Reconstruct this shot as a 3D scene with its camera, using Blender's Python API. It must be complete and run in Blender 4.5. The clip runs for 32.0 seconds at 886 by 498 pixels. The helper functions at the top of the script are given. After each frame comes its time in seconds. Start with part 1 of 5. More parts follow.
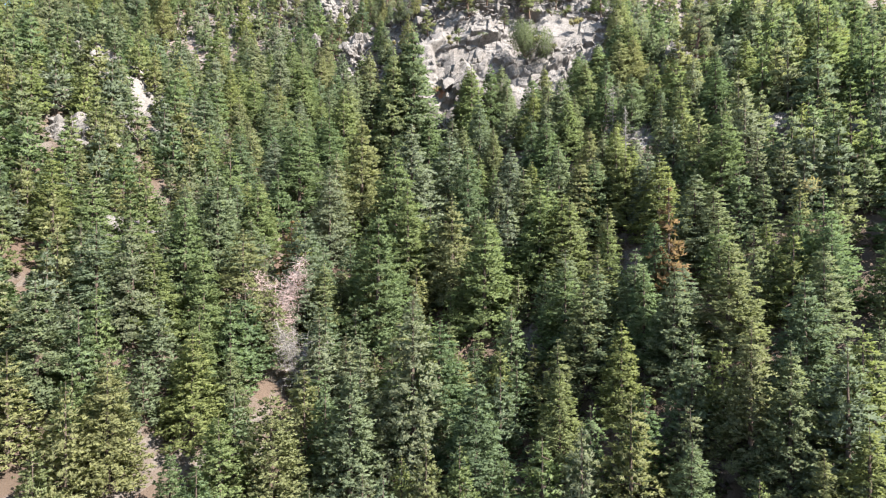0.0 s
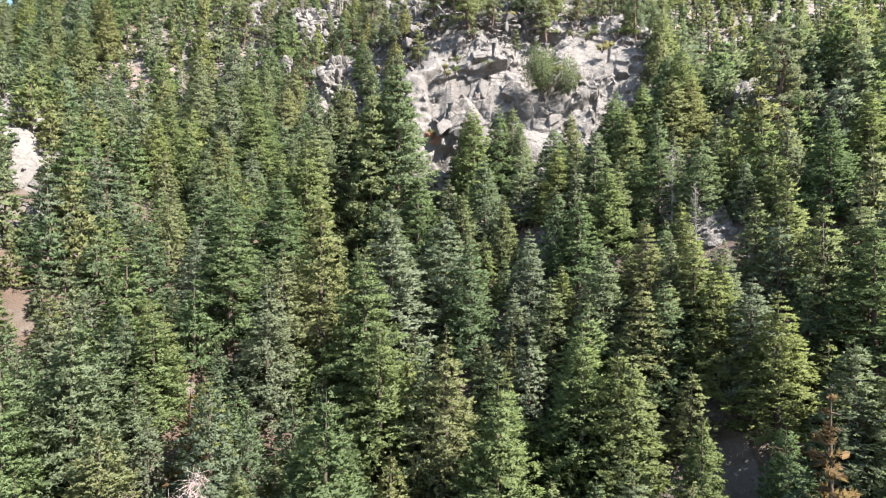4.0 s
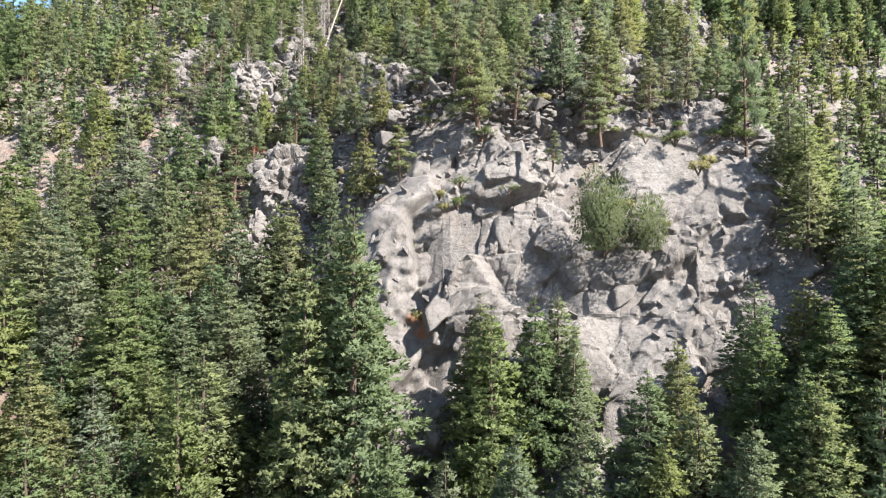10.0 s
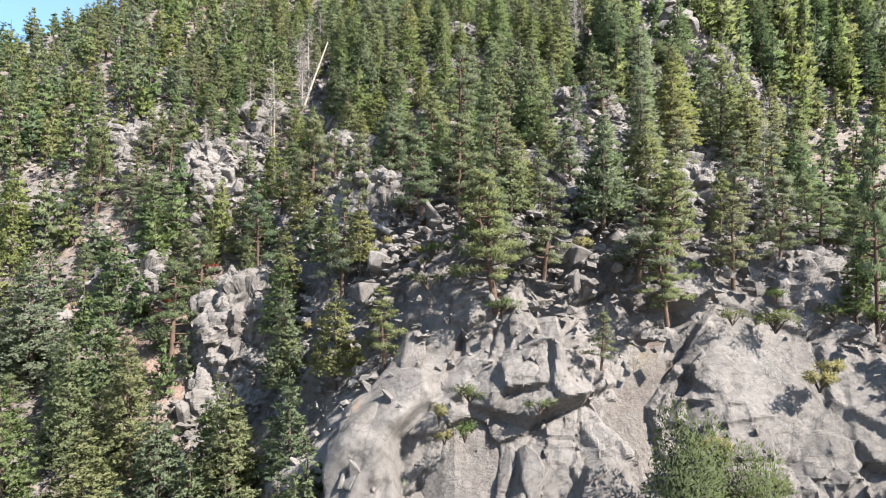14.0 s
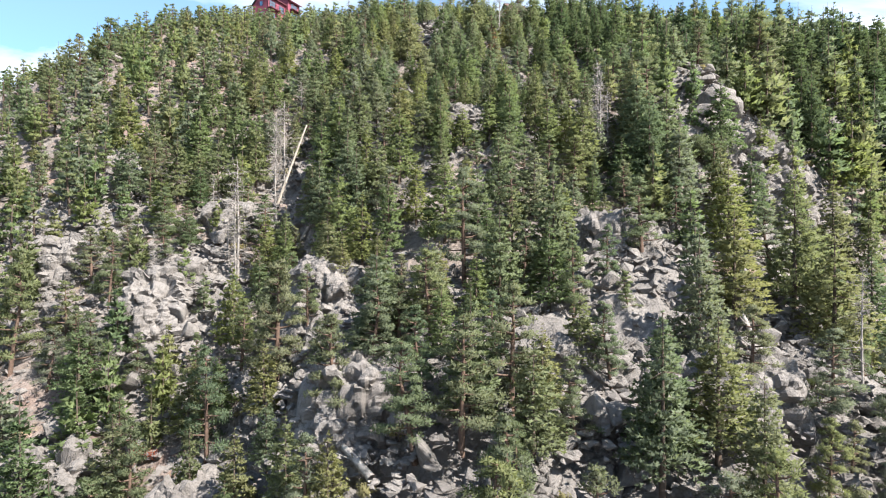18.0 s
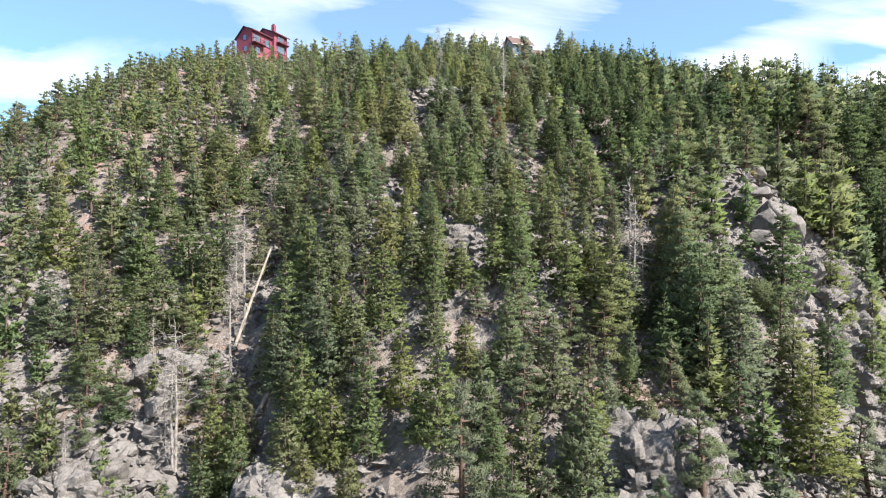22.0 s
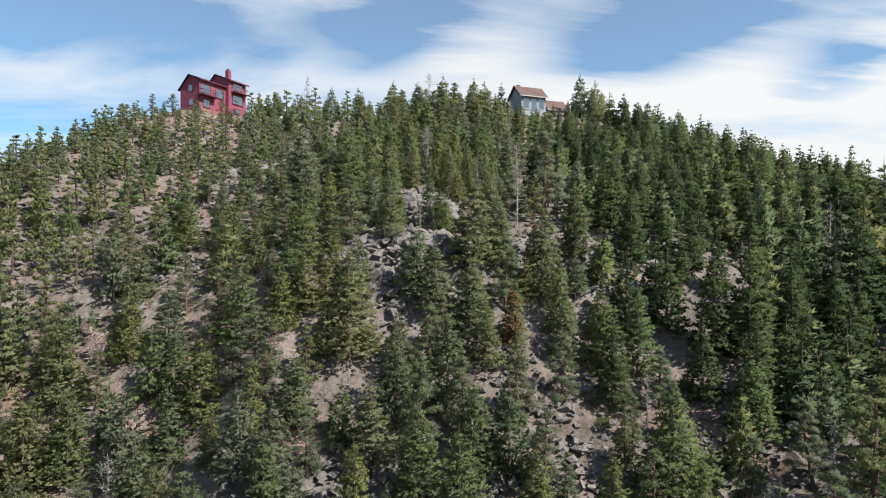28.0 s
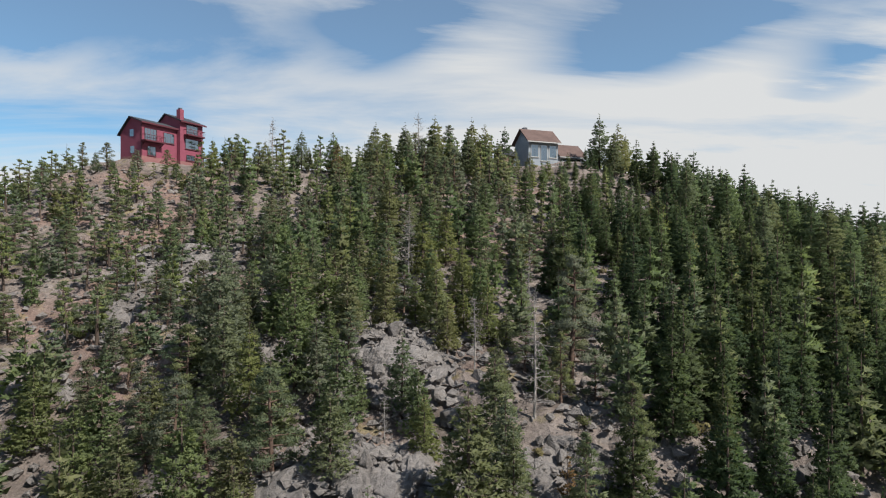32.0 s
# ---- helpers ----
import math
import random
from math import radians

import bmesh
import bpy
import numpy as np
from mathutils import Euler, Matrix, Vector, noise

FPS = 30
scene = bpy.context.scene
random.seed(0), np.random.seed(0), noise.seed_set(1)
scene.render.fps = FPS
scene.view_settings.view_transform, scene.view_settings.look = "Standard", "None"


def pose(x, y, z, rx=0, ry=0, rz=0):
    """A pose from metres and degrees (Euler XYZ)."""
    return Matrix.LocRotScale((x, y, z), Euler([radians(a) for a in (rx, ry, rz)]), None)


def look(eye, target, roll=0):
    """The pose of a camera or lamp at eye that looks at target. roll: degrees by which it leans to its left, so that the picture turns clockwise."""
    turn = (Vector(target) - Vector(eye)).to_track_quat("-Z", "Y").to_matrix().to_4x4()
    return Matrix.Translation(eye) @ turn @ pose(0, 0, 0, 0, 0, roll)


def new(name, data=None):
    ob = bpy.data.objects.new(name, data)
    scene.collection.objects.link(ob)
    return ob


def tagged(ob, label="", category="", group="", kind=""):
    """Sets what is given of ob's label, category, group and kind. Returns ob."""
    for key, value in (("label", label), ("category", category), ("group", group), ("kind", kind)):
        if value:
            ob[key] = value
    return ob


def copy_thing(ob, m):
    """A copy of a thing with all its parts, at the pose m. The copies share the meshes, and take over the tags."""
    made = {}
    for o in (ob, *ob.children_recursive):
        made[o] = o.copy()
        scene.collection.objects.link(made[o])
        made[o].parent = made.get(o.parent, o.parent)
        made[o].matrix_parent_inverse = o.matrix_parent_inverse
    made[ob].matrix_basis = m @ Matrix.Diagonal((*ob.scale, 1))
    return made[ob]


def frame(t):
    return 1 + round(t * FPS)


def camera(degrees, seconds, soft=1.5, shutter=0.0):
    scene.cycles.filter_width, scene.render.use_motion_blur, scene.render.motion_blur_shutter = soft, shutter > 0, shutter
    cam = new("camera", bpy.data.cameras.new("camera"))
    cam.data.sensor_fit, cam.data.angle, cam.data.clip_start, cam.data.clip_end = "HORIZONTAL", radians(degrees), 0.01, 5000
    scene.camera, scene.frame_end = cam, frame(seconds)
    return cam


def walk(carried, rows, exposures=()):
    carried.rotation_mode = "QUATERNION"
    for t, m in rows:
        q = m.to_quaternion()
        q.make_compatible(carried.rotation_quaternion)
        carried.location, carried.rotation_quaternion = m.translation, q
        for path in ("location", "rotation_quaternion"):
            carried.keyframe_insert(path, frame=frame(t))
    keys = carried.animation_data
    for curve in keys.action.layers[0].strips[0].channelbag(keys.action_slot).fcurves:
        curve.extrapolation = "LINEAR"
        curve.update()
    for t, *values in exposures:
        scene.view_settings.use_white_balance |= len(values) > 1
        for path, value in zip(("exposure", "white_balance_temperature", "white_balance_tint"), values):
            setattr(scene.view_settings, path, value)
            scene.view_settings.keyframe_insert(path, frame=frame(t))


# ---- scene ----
# ================= camera and its way =================
cam = camera(72.0, 32.0, soft=1.1)
EYE, TILT = 40.0, 0.0
PATH = [
    (0, 0.00, 0.00, 0.00),
    (1, 0.10, 5.18, 2.43),
    (2, 0.23, 10.34, 5.32),
    (3, 0.50, 15.45, 8.15),
    (3.5, 0.65, 18.12, 9.56),
    (5.5, 0.74, 28.43, 15.49),
    (6, 0.79, 31.08, 17.06),
    (7, 0.91, 36.47, 20.54),
    (8, 1.07, 41.73, 23.92),
    (9, 1.16, 46.92, 27.29),
    (10, 1.20, 51.77, 30.65),
    (11, 1.27, 56.42, 34.03),
    (12, 1.27, 60.67, 37.36),
    (13, 1.14, 64.12, 40.70),
    (14, 1.14, 67.24, 44.19),
    (14.5, 1.12, 68.75, 45.91),
    (16.5, 1.22, 74.67, 53.01),
    (17, 1.25, 76.31, 54.64),
    (18, 1.27, 79.61, 58.07),
    (19, 1.34, 82.85, 61.52),
    (20, 1.43, 86.01, 65.10),
    (21, 1.57, 89.26, 68.78),
    (22, 1.80, 92.53, 72.44),
    (23, 2.08, 96.11, 76.07),
    (24, 2.41, 100.92, 79.75),
    (25, 2.84, 106.27, 83.29),
    (25.5, 3.03, 109.10, 85.01),
    (27.5, 3.28, 121.05, 92.48),
    (28, 3.50, 123.85, 94.31),
    (29, 3.86, 129.45, 97.88),
    (30, 4.21, 135.06, 101.44),
    (31, 4.61, 140.66, 104.90),
    (32, 4.95, 145.98, 108.26),
]
walk(cam, [(t, pose(x, y, EYE + z, 90 + TILT, 0, 0)) for t, x, y, z in PATH],
     exposures=[(0, 2.12), (6, 2.15), (11, 1.95), (17, 1.86), (21, 1.74), (25, 1.36), (28, 0.95), (32, 0.58)])

# ================= sky, sun =================
SUN_DIR = Vector((0.56, -0.38, 0.74)).normalized()
world = bpy.data.worlds.new("world")
scene.world = world
world.use_nodes = True
wn, wl = world.node_tree.nodes, world.node_tree.links


def wmath(op, a, b=None, clamp=False):
    n = wn.new("ShaderNodeMath")
    n.operation, n.use_clamp = op, clamp
    for k, v in enumerate((a, b)):
        if v is None:
            continue
        if isinstance(v, (int, float)):
            n.inputs[k].default_value = v
        else:
            wl.new(v, n.inputs[k])
    return n.outputs[0]


sky = wn.new("ShaderNodeTexSky")
sky.sky_type, sky.sun_disc = "NISHITA", False
sky.sun_elevation = math.asin(SUN_DIR.z)
sky.sun_rotation = math.atan2(SUN_DIR.x, SUN_DIR.y)
sky.altitude = 2200
# Thin streaked cloud over the whole sky: noise on the plane of a cloud layer, thicker towards the horizon.
wcoord = wn.new("ShaderNodeTexCoord")
wsep = wn.new("ShaderNodeSeparateXYZ")
wl.new(wcoord.outputs["Generated"], wsep.inputs[0])
lift = wmath("MAXIMUM", wsep.outputs[2], 0.0)
deep = wmath("ADD", lift, 0.12)
wcomb = wn.new("ShaderNodeCombineXYZ")
wl.new(wmath("DIVIDE", wsep.outputs[0], deep), wcomb.inputs[0])
wl.new(wmath("DIVIDE", wsep.outputs[1], deep), wcomb.inputs[1])
wmap = wn.new("ShaderNodeMapping")
wmap.inputs["Rotation"].default_value = (0, 0, radians(-38))
wmap.inputs["Scale"].default_value = (0.55, 1.25, 1)
wmap.inputs["Location"].default_value = (1.35, 0.4, 0)
wl.new(wcomb.outputs[0], wmap.inputs[0])
cn = wn.new("ShaderNodeTexNoise")
cn.inputs["Scale"].default_value, cn.inputs["Detail"].default_value = 0.9, 9
cn.inputs["Roughness"].default_value, cn.inputs["Distortion"].default_value = 0.58, 0.35
wl.new(wmap.outputs[0], cn.inputs["Vector"])
low = wmath("SUBTRACT", 0.36, wmath("ADD", wmath("MULTIPLY", lift, 0.75), wmath("MULTIPLY", wmath("MAXIMUM", wmath("SUBTRACT", lift, 0.4), 0.0), 1.3)))
side = wmath("MULTIPLY", wsep.outputs[0], 0.16)
thick = wmath("ADD", wmath("ADD", cn.outputs[0], low), side)
# Breaks in the cloud layer above the ridge, where blue sky shows: across, up, half width, half height, strength
ahead = wmath("MAXIMUM", wsep.outputs[1], 0.05)
across = wmath("ADD", wmath("DIVIDE", wsep.outputs[0], ahead), wmath("MULTIPLY", wmath("SUBTRACT", cn.outputs[0], 0.5), 0.5))
above = wmath("ADD", wmath("DIVIDE", wsep.outputs[2], ahead), wmath("MULTIPLY", wmath("SUBTRACT", cn.outputs[0], 0.5), 0.35))
for bu, bv, bw, bh, bs in ((-0.09, 0.37, 0.10, 0.05, 0.40), (0.33, 0.335, 0.13, 0.035, 0.38), (0.66, 0.30, 0.09, 0.04, 0.28), (-0.62, 0.375, 0.20, 0.03, 0.36)):
    du = wmath("DIVIDE", wmath("SUBTRACT", across, bu), bw)
    dv = wmath("DIVIDE", wmath("SUBTRACT", above, bv), bh)
    far2 = wmath("ADD", wmath("MULTIPLY", du, du), wmath("MULTIPLY", dv, dv))
    thick = wmath("SUBTRACT", thick, wmath("MULTIPLY", wmath("POWER", 2.718, wmath("MULTIPLY", far2, -1.0)), bs))
cover = wmath("MULTIPLY", wmath("SUBTRACT", thick, 0.47), 3.6, True)
cover = wmath("ADD", wmath("MULTIPLY", cover, 0.84), 0.16)
wmix = wn.new("ShaderNodeMix")
wmix.data_type = "RGBA"
wl.new(cover, wmix.inputs[0])
blue = wn.new("ShaderNodeMix")
blue.data_type, blue.blend_type = "RGBA", "MULTIPLY"
blue.inputs[0].default_value = 1.0
wl.new(sky.outputs[0], blue.inputs[6])
blue.inputs[7].default_value = (0.85, 1.55, 1.75, 1)
wl.new(blue.outputs[2], wmix.inputs[6])
wmix.inputs[7].default_value = (9.6, 9.8, 9.9, 1)
wl.new(wmix.outputs[2], wn["Background"].inputs["Color"])
wn["Background"].inputs["Strength"].default_value = 0.050
sun = new("sun", bpy.data.lights.new("sun", "SUN"))
sun.data.energy, sun.data.angle, sun.data.color = 5.0, radians(0.5), (1.0, 0.95, 0.87)
sun.matrix_world = look(SUN_DIR * 400, (0, 0, 0))


# ================= materials =================
def mat(name, rough=0.85, spec=0.2):
    m = bpy.data.materials.new(name)
    m.use_nodes = True
    b = m.node_tree.nodes["Principled BSDF"]
    b.inputs["Roughness"].default_value = rough
    b.inputs["Specular IOR Level"].default_value = spec
    return m, m.node_tree.nodes, m.node_tree.links, b


def ramp(n, l, source, stops):
    r = n.new("ShaderNodeValToRGB")
    while len(r.color_ramp.elements) < len(stops):
        r.color_ramp.elements.new(0.5)
    for e, (p, c) in zip(r.color_ramp.elements, stops):
        e.position, e.color = p, (*c, 1) if len(c) == 3 else c
    l.new(source, r.inputs[0])
    return r.outputs[0]


def noise_tex(n, l, coord, scale, detail=5, rough=0.6, distort=0.0):
    t = n.new("ShaderNodeTexNoise")
    t.inputs["Scale"].default_value, t.inputs["Detail"].default_value = scale, detail
    t.inputs["Roughness"].default_value, t.inputs["Distortion"].default_value = rough, distort
    l.new(coord, t.inputs["Vector"])
    return t.outputs[0]


def mixed(n, l, a, b, fac, mode="MIX"):
    m = n.new("ShaderNodeMix")
    m.data_type, m.blend_type = "RGBA", mode
    for sock, v in ((0, fac), (6, a), (7, b)):
        if isinstance(v, (int, float)):
            m.inputs[sock].default_value = v
        elif isinstance(v, tuple):
            m.inputs[sock].default_value = (*v, 1)
        else:
            l.new(v, m.inputs[sock])
    return m.outputs[2]


def bump(n, l, b, height, strength, distance):
    k = n.new("ShaderNodeBump")
    k.inputs["Strength"].default_value, k.inputs["Distance"].default_value = strength, distance
    l.new(height, k.inputs["Height"])
    l.new(k.outputs[0], b.inputs["Normal"])


def place(n):
    return n.new("ShaderNodeNewGeometry").outputs["Position"]


def rock_colour(n, l, p):
    big = ramp(n, l, noise_tex(n, l, p, 0.22, 4, 0.6), [(0.3, (0.136, 0.124, 0.118)), (0.52, (0.190, 0.174, 0.166)), (0.75, (0.238, 0.221, 0.212))])
    fine = ramp(n, l, noise_tex(n, l, p, 2.6, 8, 0.72), [(0.3, (0.42, 0.42, 0.43)), (0.46, (0.86, 0.86, 0.86)), (0.7, (1.12, 1.1, 1.08))])
    col = mixed(n, l, big, fine, 0.8, "MULTIPLY")
    v = n.new("ShaderNodeTexVoronoi")
    v.feature = "DISTANCE_TO_EDGE"
    v.inputs["Scale"].default_value = 0.5
    warp = n.new("ShaderNodeMix")
    warp.data_type = "VECTOR"
    warp.inputs[0].default_value = 0.35
    l.new(p, warp.inputs[4])
    wob = n.new("ShaderNodeTexNoise")
    wob.inputs["Scale"].default_value, wob.inputs["Detail"].default_value = 0.8, 4
    l.new(p, wob.inputs["Vector"])
    scl = n.new("ShaderNodeVectorMath")
    scl.operation = "MULTIPLY_ADD"
    l.new(wob.outputs["Color"], scl.inputs[0])
    scl.inputs[1].default_value = (3, 3, 3)
    l.new(p, scl.inputs[2])
    l.new(scl.outputs[0], v.inputs["Vector"])
    crack = ramp(n, l, v.outputs["Distance"], [(0.0, (0.16, 0.155, 0.155)), (0.025, (0.5, 0.49, 0.48)), (0.07, (1, 1, 1))])
    col = mixed(n, l, col, crack, 0.3, "MULTIPLY")
    lichen = ramp(n, l, noise_tex(n, l, p, 0.9, 6, 0.7), [(0.58, (0, 0, 0)), (0.72, (1, 1, 1))])
    col = mixed(n, l, col, (0.13, 0.122, 0.11), mixed(n, l, (0.0, 0.0, 0.0), (0.4, 0.4, 0.4), lichen))
    return col, v.outputs["Distance"]


def make_rock():
    m, n, l, b = mat("granite", 0.9)
    p = place(n)
    col, crack = rock_colour(n, l, p)
    stain = ramp(n, l, noise_tex(n, l, p, 0.16, 5, 0.65, 0.6), [(0.66, (0, 0, 0)), (0.76, (0.6, 0.6, 0.6))])
    col = mixed(n, l, col, (0.30, 0.17, 0.09), stain)
    # Orange lichen under an overhang near the west end of the cliff.
    away_from = n.new("ShaderNodeVectorMath")
    away_from.operation = "DISTANCE"
    l.new(p, away_from.inputs[0])
    away_from.inputs[1].default_value = (-0.4, 97.0, 65.0)
    wobble = n.new("ShaderNodeMath")
    wobble.operation = "MULTIPLY_ADD"
    l.new(noise_tex(n, l, p, 1.3, 5, 0.7), wobble.inputs[0])
    wobble.inputs[1].default_value = 5.0
    l.new(away_from.outputs["Value"], wobble.inputs[2])
    fall = n.new("ShaderNodeMapRange")
    fall.inputs["From Min"].default_value, fall.inputs["From Max"].default_value = 3.0, 3.6
    fall.inputs["To Min"].default_value, fall.inputs["To Max"].default_value = 0.75, 0.0
    l.new(wobble.outputs[0], fall.inputs["Value"])
    col = mixed(n, l, col, (0.28, 0.11, 0.05), fall.outputs[0])
    l.new(col, b.inputs["Base Color"])
    bump(n, l, b, noise_tex(n, l, p, 2.4, 10, 0.76), 1.0, 0.22)
    return m


def make_soil():
    m, n, l, b = mat("slope_gravel", 0.95)
    p = place(n)
    base = ramp(n, l, noise_tex(n, l, p, 0.13, 6, 0.65), [(0.3, (0.10, 0.082, 0.072)), (0.5, (0.175, 0.147, 0.133)), (0.7, (0.25, 0.217, 0.20))])
    v = n.new("ShaderNodeTexVoronoi")
    v.inputs["Scale"].default_value = 1.7
    l.new(p, v.inputs["Vector"])
    stones = ramp(n, l, v.outputs["Color"], [(0.1, (0.55, 0.52, 0.5)), (0.5, (0.95, 0.93, 0.92)), (0.9, (1.3, 1.27, 1.24))])
    col = mixed(n, l, base, stones, 0.6, "MULTIPLY")
    earth = ramp(n, l, noise_tex(n, l, p, 0.055, 4, 0.6), [(0.5, (0, 0, 0)), (0.62, (0.75, 0.75, 0.75))])
    col = mixed(n, l, col, mixed(n, l, (0.23, 0.150, 0.125), stones, 0.6, "MULTIPLY"), earth)
    grass = ramp(n, l, noise_tex(n, l, p, 0.35, 6, 0.7), [(0.56, (0, 0, 0)), (0.7, (0.8, 0.8, 0.8))])
    col = mixed(n, l, col, (0.19, 0.16, 0.07), grass)
    fine = ramp(n, l, noise_tex(n, l, p, 5, 6, 0.7), [(0.3, (0.5, 0.5, 0.5)), (0.65, (1.1, 1.1, 1.1))])
    col = mixed(n, l, col, fine, 0.7, "MULTIPLY")
    # Dark brown under the dense lower wood: its shade put into the ground colour.
    yco = n.new("ShaderNodeSeparateXYZ")
    l.new(p, yco.inputs[0])
    wob = n.new("ShaderNodeMath")
    wob.operation = "MULTIPLY_ADD"
    l.new(noise_tex(n, l, p, 0.12, 4, 0.6), wob.inputs[0])
    wob.inputs[1].default_value = 60.0
    l.new(yco.outputs[1], wob.inputs[2])
    rng_map = n.new("ShaderNodeMapRange")
    rng_map.inputs["From Min"].default_value, rng_map.inputs["From Max"].default_value = 118, 140
    rng_map.inputs["To Min"].default_value, rng_map.inputs["To Max"].default_value = 0.85, 0.0
    l.new(wob.outputs[0], rng_map.inputs["Value"])
    col = mixed(n, l, col, (0.075, 0.052, 0.038), rng_map.outputs[0])
    rock, _ = rock_colour(n, l, p)
    steep = n.new("ShaderNodeSeparateXYZ")
    l.new(n.new("ShaderNodeNewGeometry").outputs["Normal"], steep.inputs[0])
    bare = ramp(n, l, steep.outputs[2], [(0.55, (1, 1, 1)), (0.78, (0, 0, 0))])
    col = mixed(n, l, col, rock, bare)
    l.new(col, b.inputs["Base Color"])
    bump(n, l, b, noise_tex(n, l, p, 2.4, 8, 0.7), 1.0, 0.25)
    return m


def make_foliage(name, tints, shared=False):
    """Needles: a tint for each tree, a little shift from spray to spray, light through the thin sprays."""
    m, n, l, b = mat(name, 0.8, 0.08)
    if shared:
        a = n.new("ShaderNodeAttribute")
        a.attribute_name = "tint"
        which = a.outputs["Fac"]
    else:
        which = n.new("ShaderNodeObjectInfo").outputs["Random"]
    step = 1 / (len(tints) - 1)
    col = ramp(n, l, which, [(k * step, c) for k, c in enumerate(tints)])
    isl = n.new("ShaderNodeNewGeometry").outputs["Random Per Island"]
    spray = ramp(n, l, isl, [(0, (0.74, 0.75, 0.76)), (0.5, (1, 1, 1)), (0.95, (1.16, 1.14, 1.06)), (1.0, (1.22, 1.16, 1.02))])
    col = mixed(n, l, col, spray, 1.0, "MULTIPLY")
    l.new(col, b.inputs["Base Color"])
    tr = n.new("ShaderNodeBsdfTranslucent")
    l.new(mixed(n, l, col, (1.15, 1.2, 0.9), 1.0, "MULTIPLY"), tr.inputs["Color"])
    mx = n.new("ShaderNodeMixShader")
    mx.inputs[0].default_value = 0.5
    l.new(b.outputs[0], mx.inputs[1])
    l.new(tr.outputs[0], mx.inputs[2])
    l.new(mx.outputs[0], n["Material Output"].inputs["Surface"])
    return m


def make_wood(name, dark, light, scale=3.0):
    m, n, l, b = mat(name, 0.9)
    p = place(n)
    l.new(ramp(n, l, noise_tex(n, l, p, scale, 6, 0.7), [(0.3, dark), (0.7, light)]), b.inputs["Base Color"])
    bump(n, l, b, noise_tex(n, l, p, scale * 3, 6, 0.7), 0.8, 0.04)
    return m


def make_paint(name, rgb, rough=0.7, spread=0.14, boards=0.0):
    m, n, l, b = mat(name, rough)
    p = place(n)
    a = tuple(c * (1 - spread) for c in rgb)
    c = tuple(min(1, c * (1 + spread)) for c in rgb)
    col = ramp(n, l, noise_tex(n, l, p, 0.7, 6, 0.65), [(0.3, a), (0.7, c)])
    if boards:
        w = n.new("ShaderNodeTexWave")
        w.bands_direction = "Z"
        w.inputs["Scale"].default_value = boards
        l.new(p, w.inputs["Vector"])
        col = mixed(n, l, col, ramp(n, l, w.outputs[1], [(0.0, (0.72, 0.72, 0.72)), (0.2, (1, 1, 1))]), 1.0, "MULTIPLY")
    l.new(col, b.inputs["Base Color"])
    return m


def make_glass():
    m, n, l, b = mat("window_glass", 0.06, 0.6)
    b.inputs["Base Color"].default_value = (0.20, 0.26, 0.32, 1)
    b.inputs["Metallic"].default_value = 0.85
    return m


FIR_TINTS = [(0.161, 0.198, 0.092), (0.130, 0.176, 0.094), (0.161, 0.188, 0.123), (0.183, 0.205, 0.087), (0.107, 0.150, 0.081), (0.159, 0.186, 0.139), (0.195, 0.200, 0.098), (0.141, 0.170, 0.102)]
PINE_TINTS = [(0.126, 0.155, 0.099), (0.158, 0.173, 0.088), (0.105, 0.140, 0.090), (0.160, 0.162, 0.107), (0.120, 0.151, 0.088), (0.149, 0.162, 0.129)]
M_FIR = make_foliage("fir_needles", FIR_TINTS)
M_UPFIR = make_foliage("upland_fir_needles", [(0.98 * a, 0.96 * b, 0.95 * c) for a, b, c in FIR_TINTS])
M_PINE = make_foliage("pine_needles", PINE_TINTS)
# The last tint is for kind D, with the flank's shade put in.
M_FAR = make_foliage("far_needles", FIR_TINTS + [(0.070, 0.100, 0.058)], shared=True)
# Dark green firs of the ridge flank, its shade put into their tints.
M_DARK = make_foliage("shaded_fir_needles", [(0.072, 0.104, 0.055), (0.092, 0.120, 0.061), (0.060, 0.089, 0.053), (0.102, 0.120, 0.059)])
M_RUST = make_foliage("dying_needles", [(0.19, 0.115, 0.06), (0.17, 0.12, 0.07)])
M_BLUE = make_foliage("juniper_foliage", [(0.092, 0.110, 0.062), (0.108, 0.126, 0.074)])
M_SHRUB = make_foliage("shrub_leaves", [(0.105, 0.13, 0.045), (0.085, 0.115, 0.045), (0.13, 0.135, 0.06)])
M_REDLEAF = make_foliage("red_leaves", [(0.20, 0.06, 0.04), (0.26, 0.085, 0.05)])
M_STRAW = make_foliage("dry_grass", [(0.24, 0.205, 0.115), (0.19, 0.18, 0.095)])
M_BARK = make_wood("bark", (0.048, 0.037, 0.03), (0.115, 0.086, 0.07))
M_REDBARK = make_wood("red_bark", (0.06, 0.042, 0.034), (0.14, 0.092, 0.07))
M_DEAD = make_wood("silver_wood", (0.14, 0.125, 0.115), (0.33, 0.305, 0.285))
M_PALE = make_wood("pale_log", (0.30, 0.26, 0.22), (0.48, 0.43, 0.37))
M_TWIG = make_wood("bare_twigs", (0.30, 0.225, 0.21), (0.50, 0.40, 0.375))
M_ROCK = make_rock()
M_SOIL = make_soil()


# ================= ground =================
def lattice(ix, iy, seed):
    h = np.sin(ix * 127.1 + iy * 311.7 + seed * 74.7) * 43758.5453
    return h - np.floor(h)


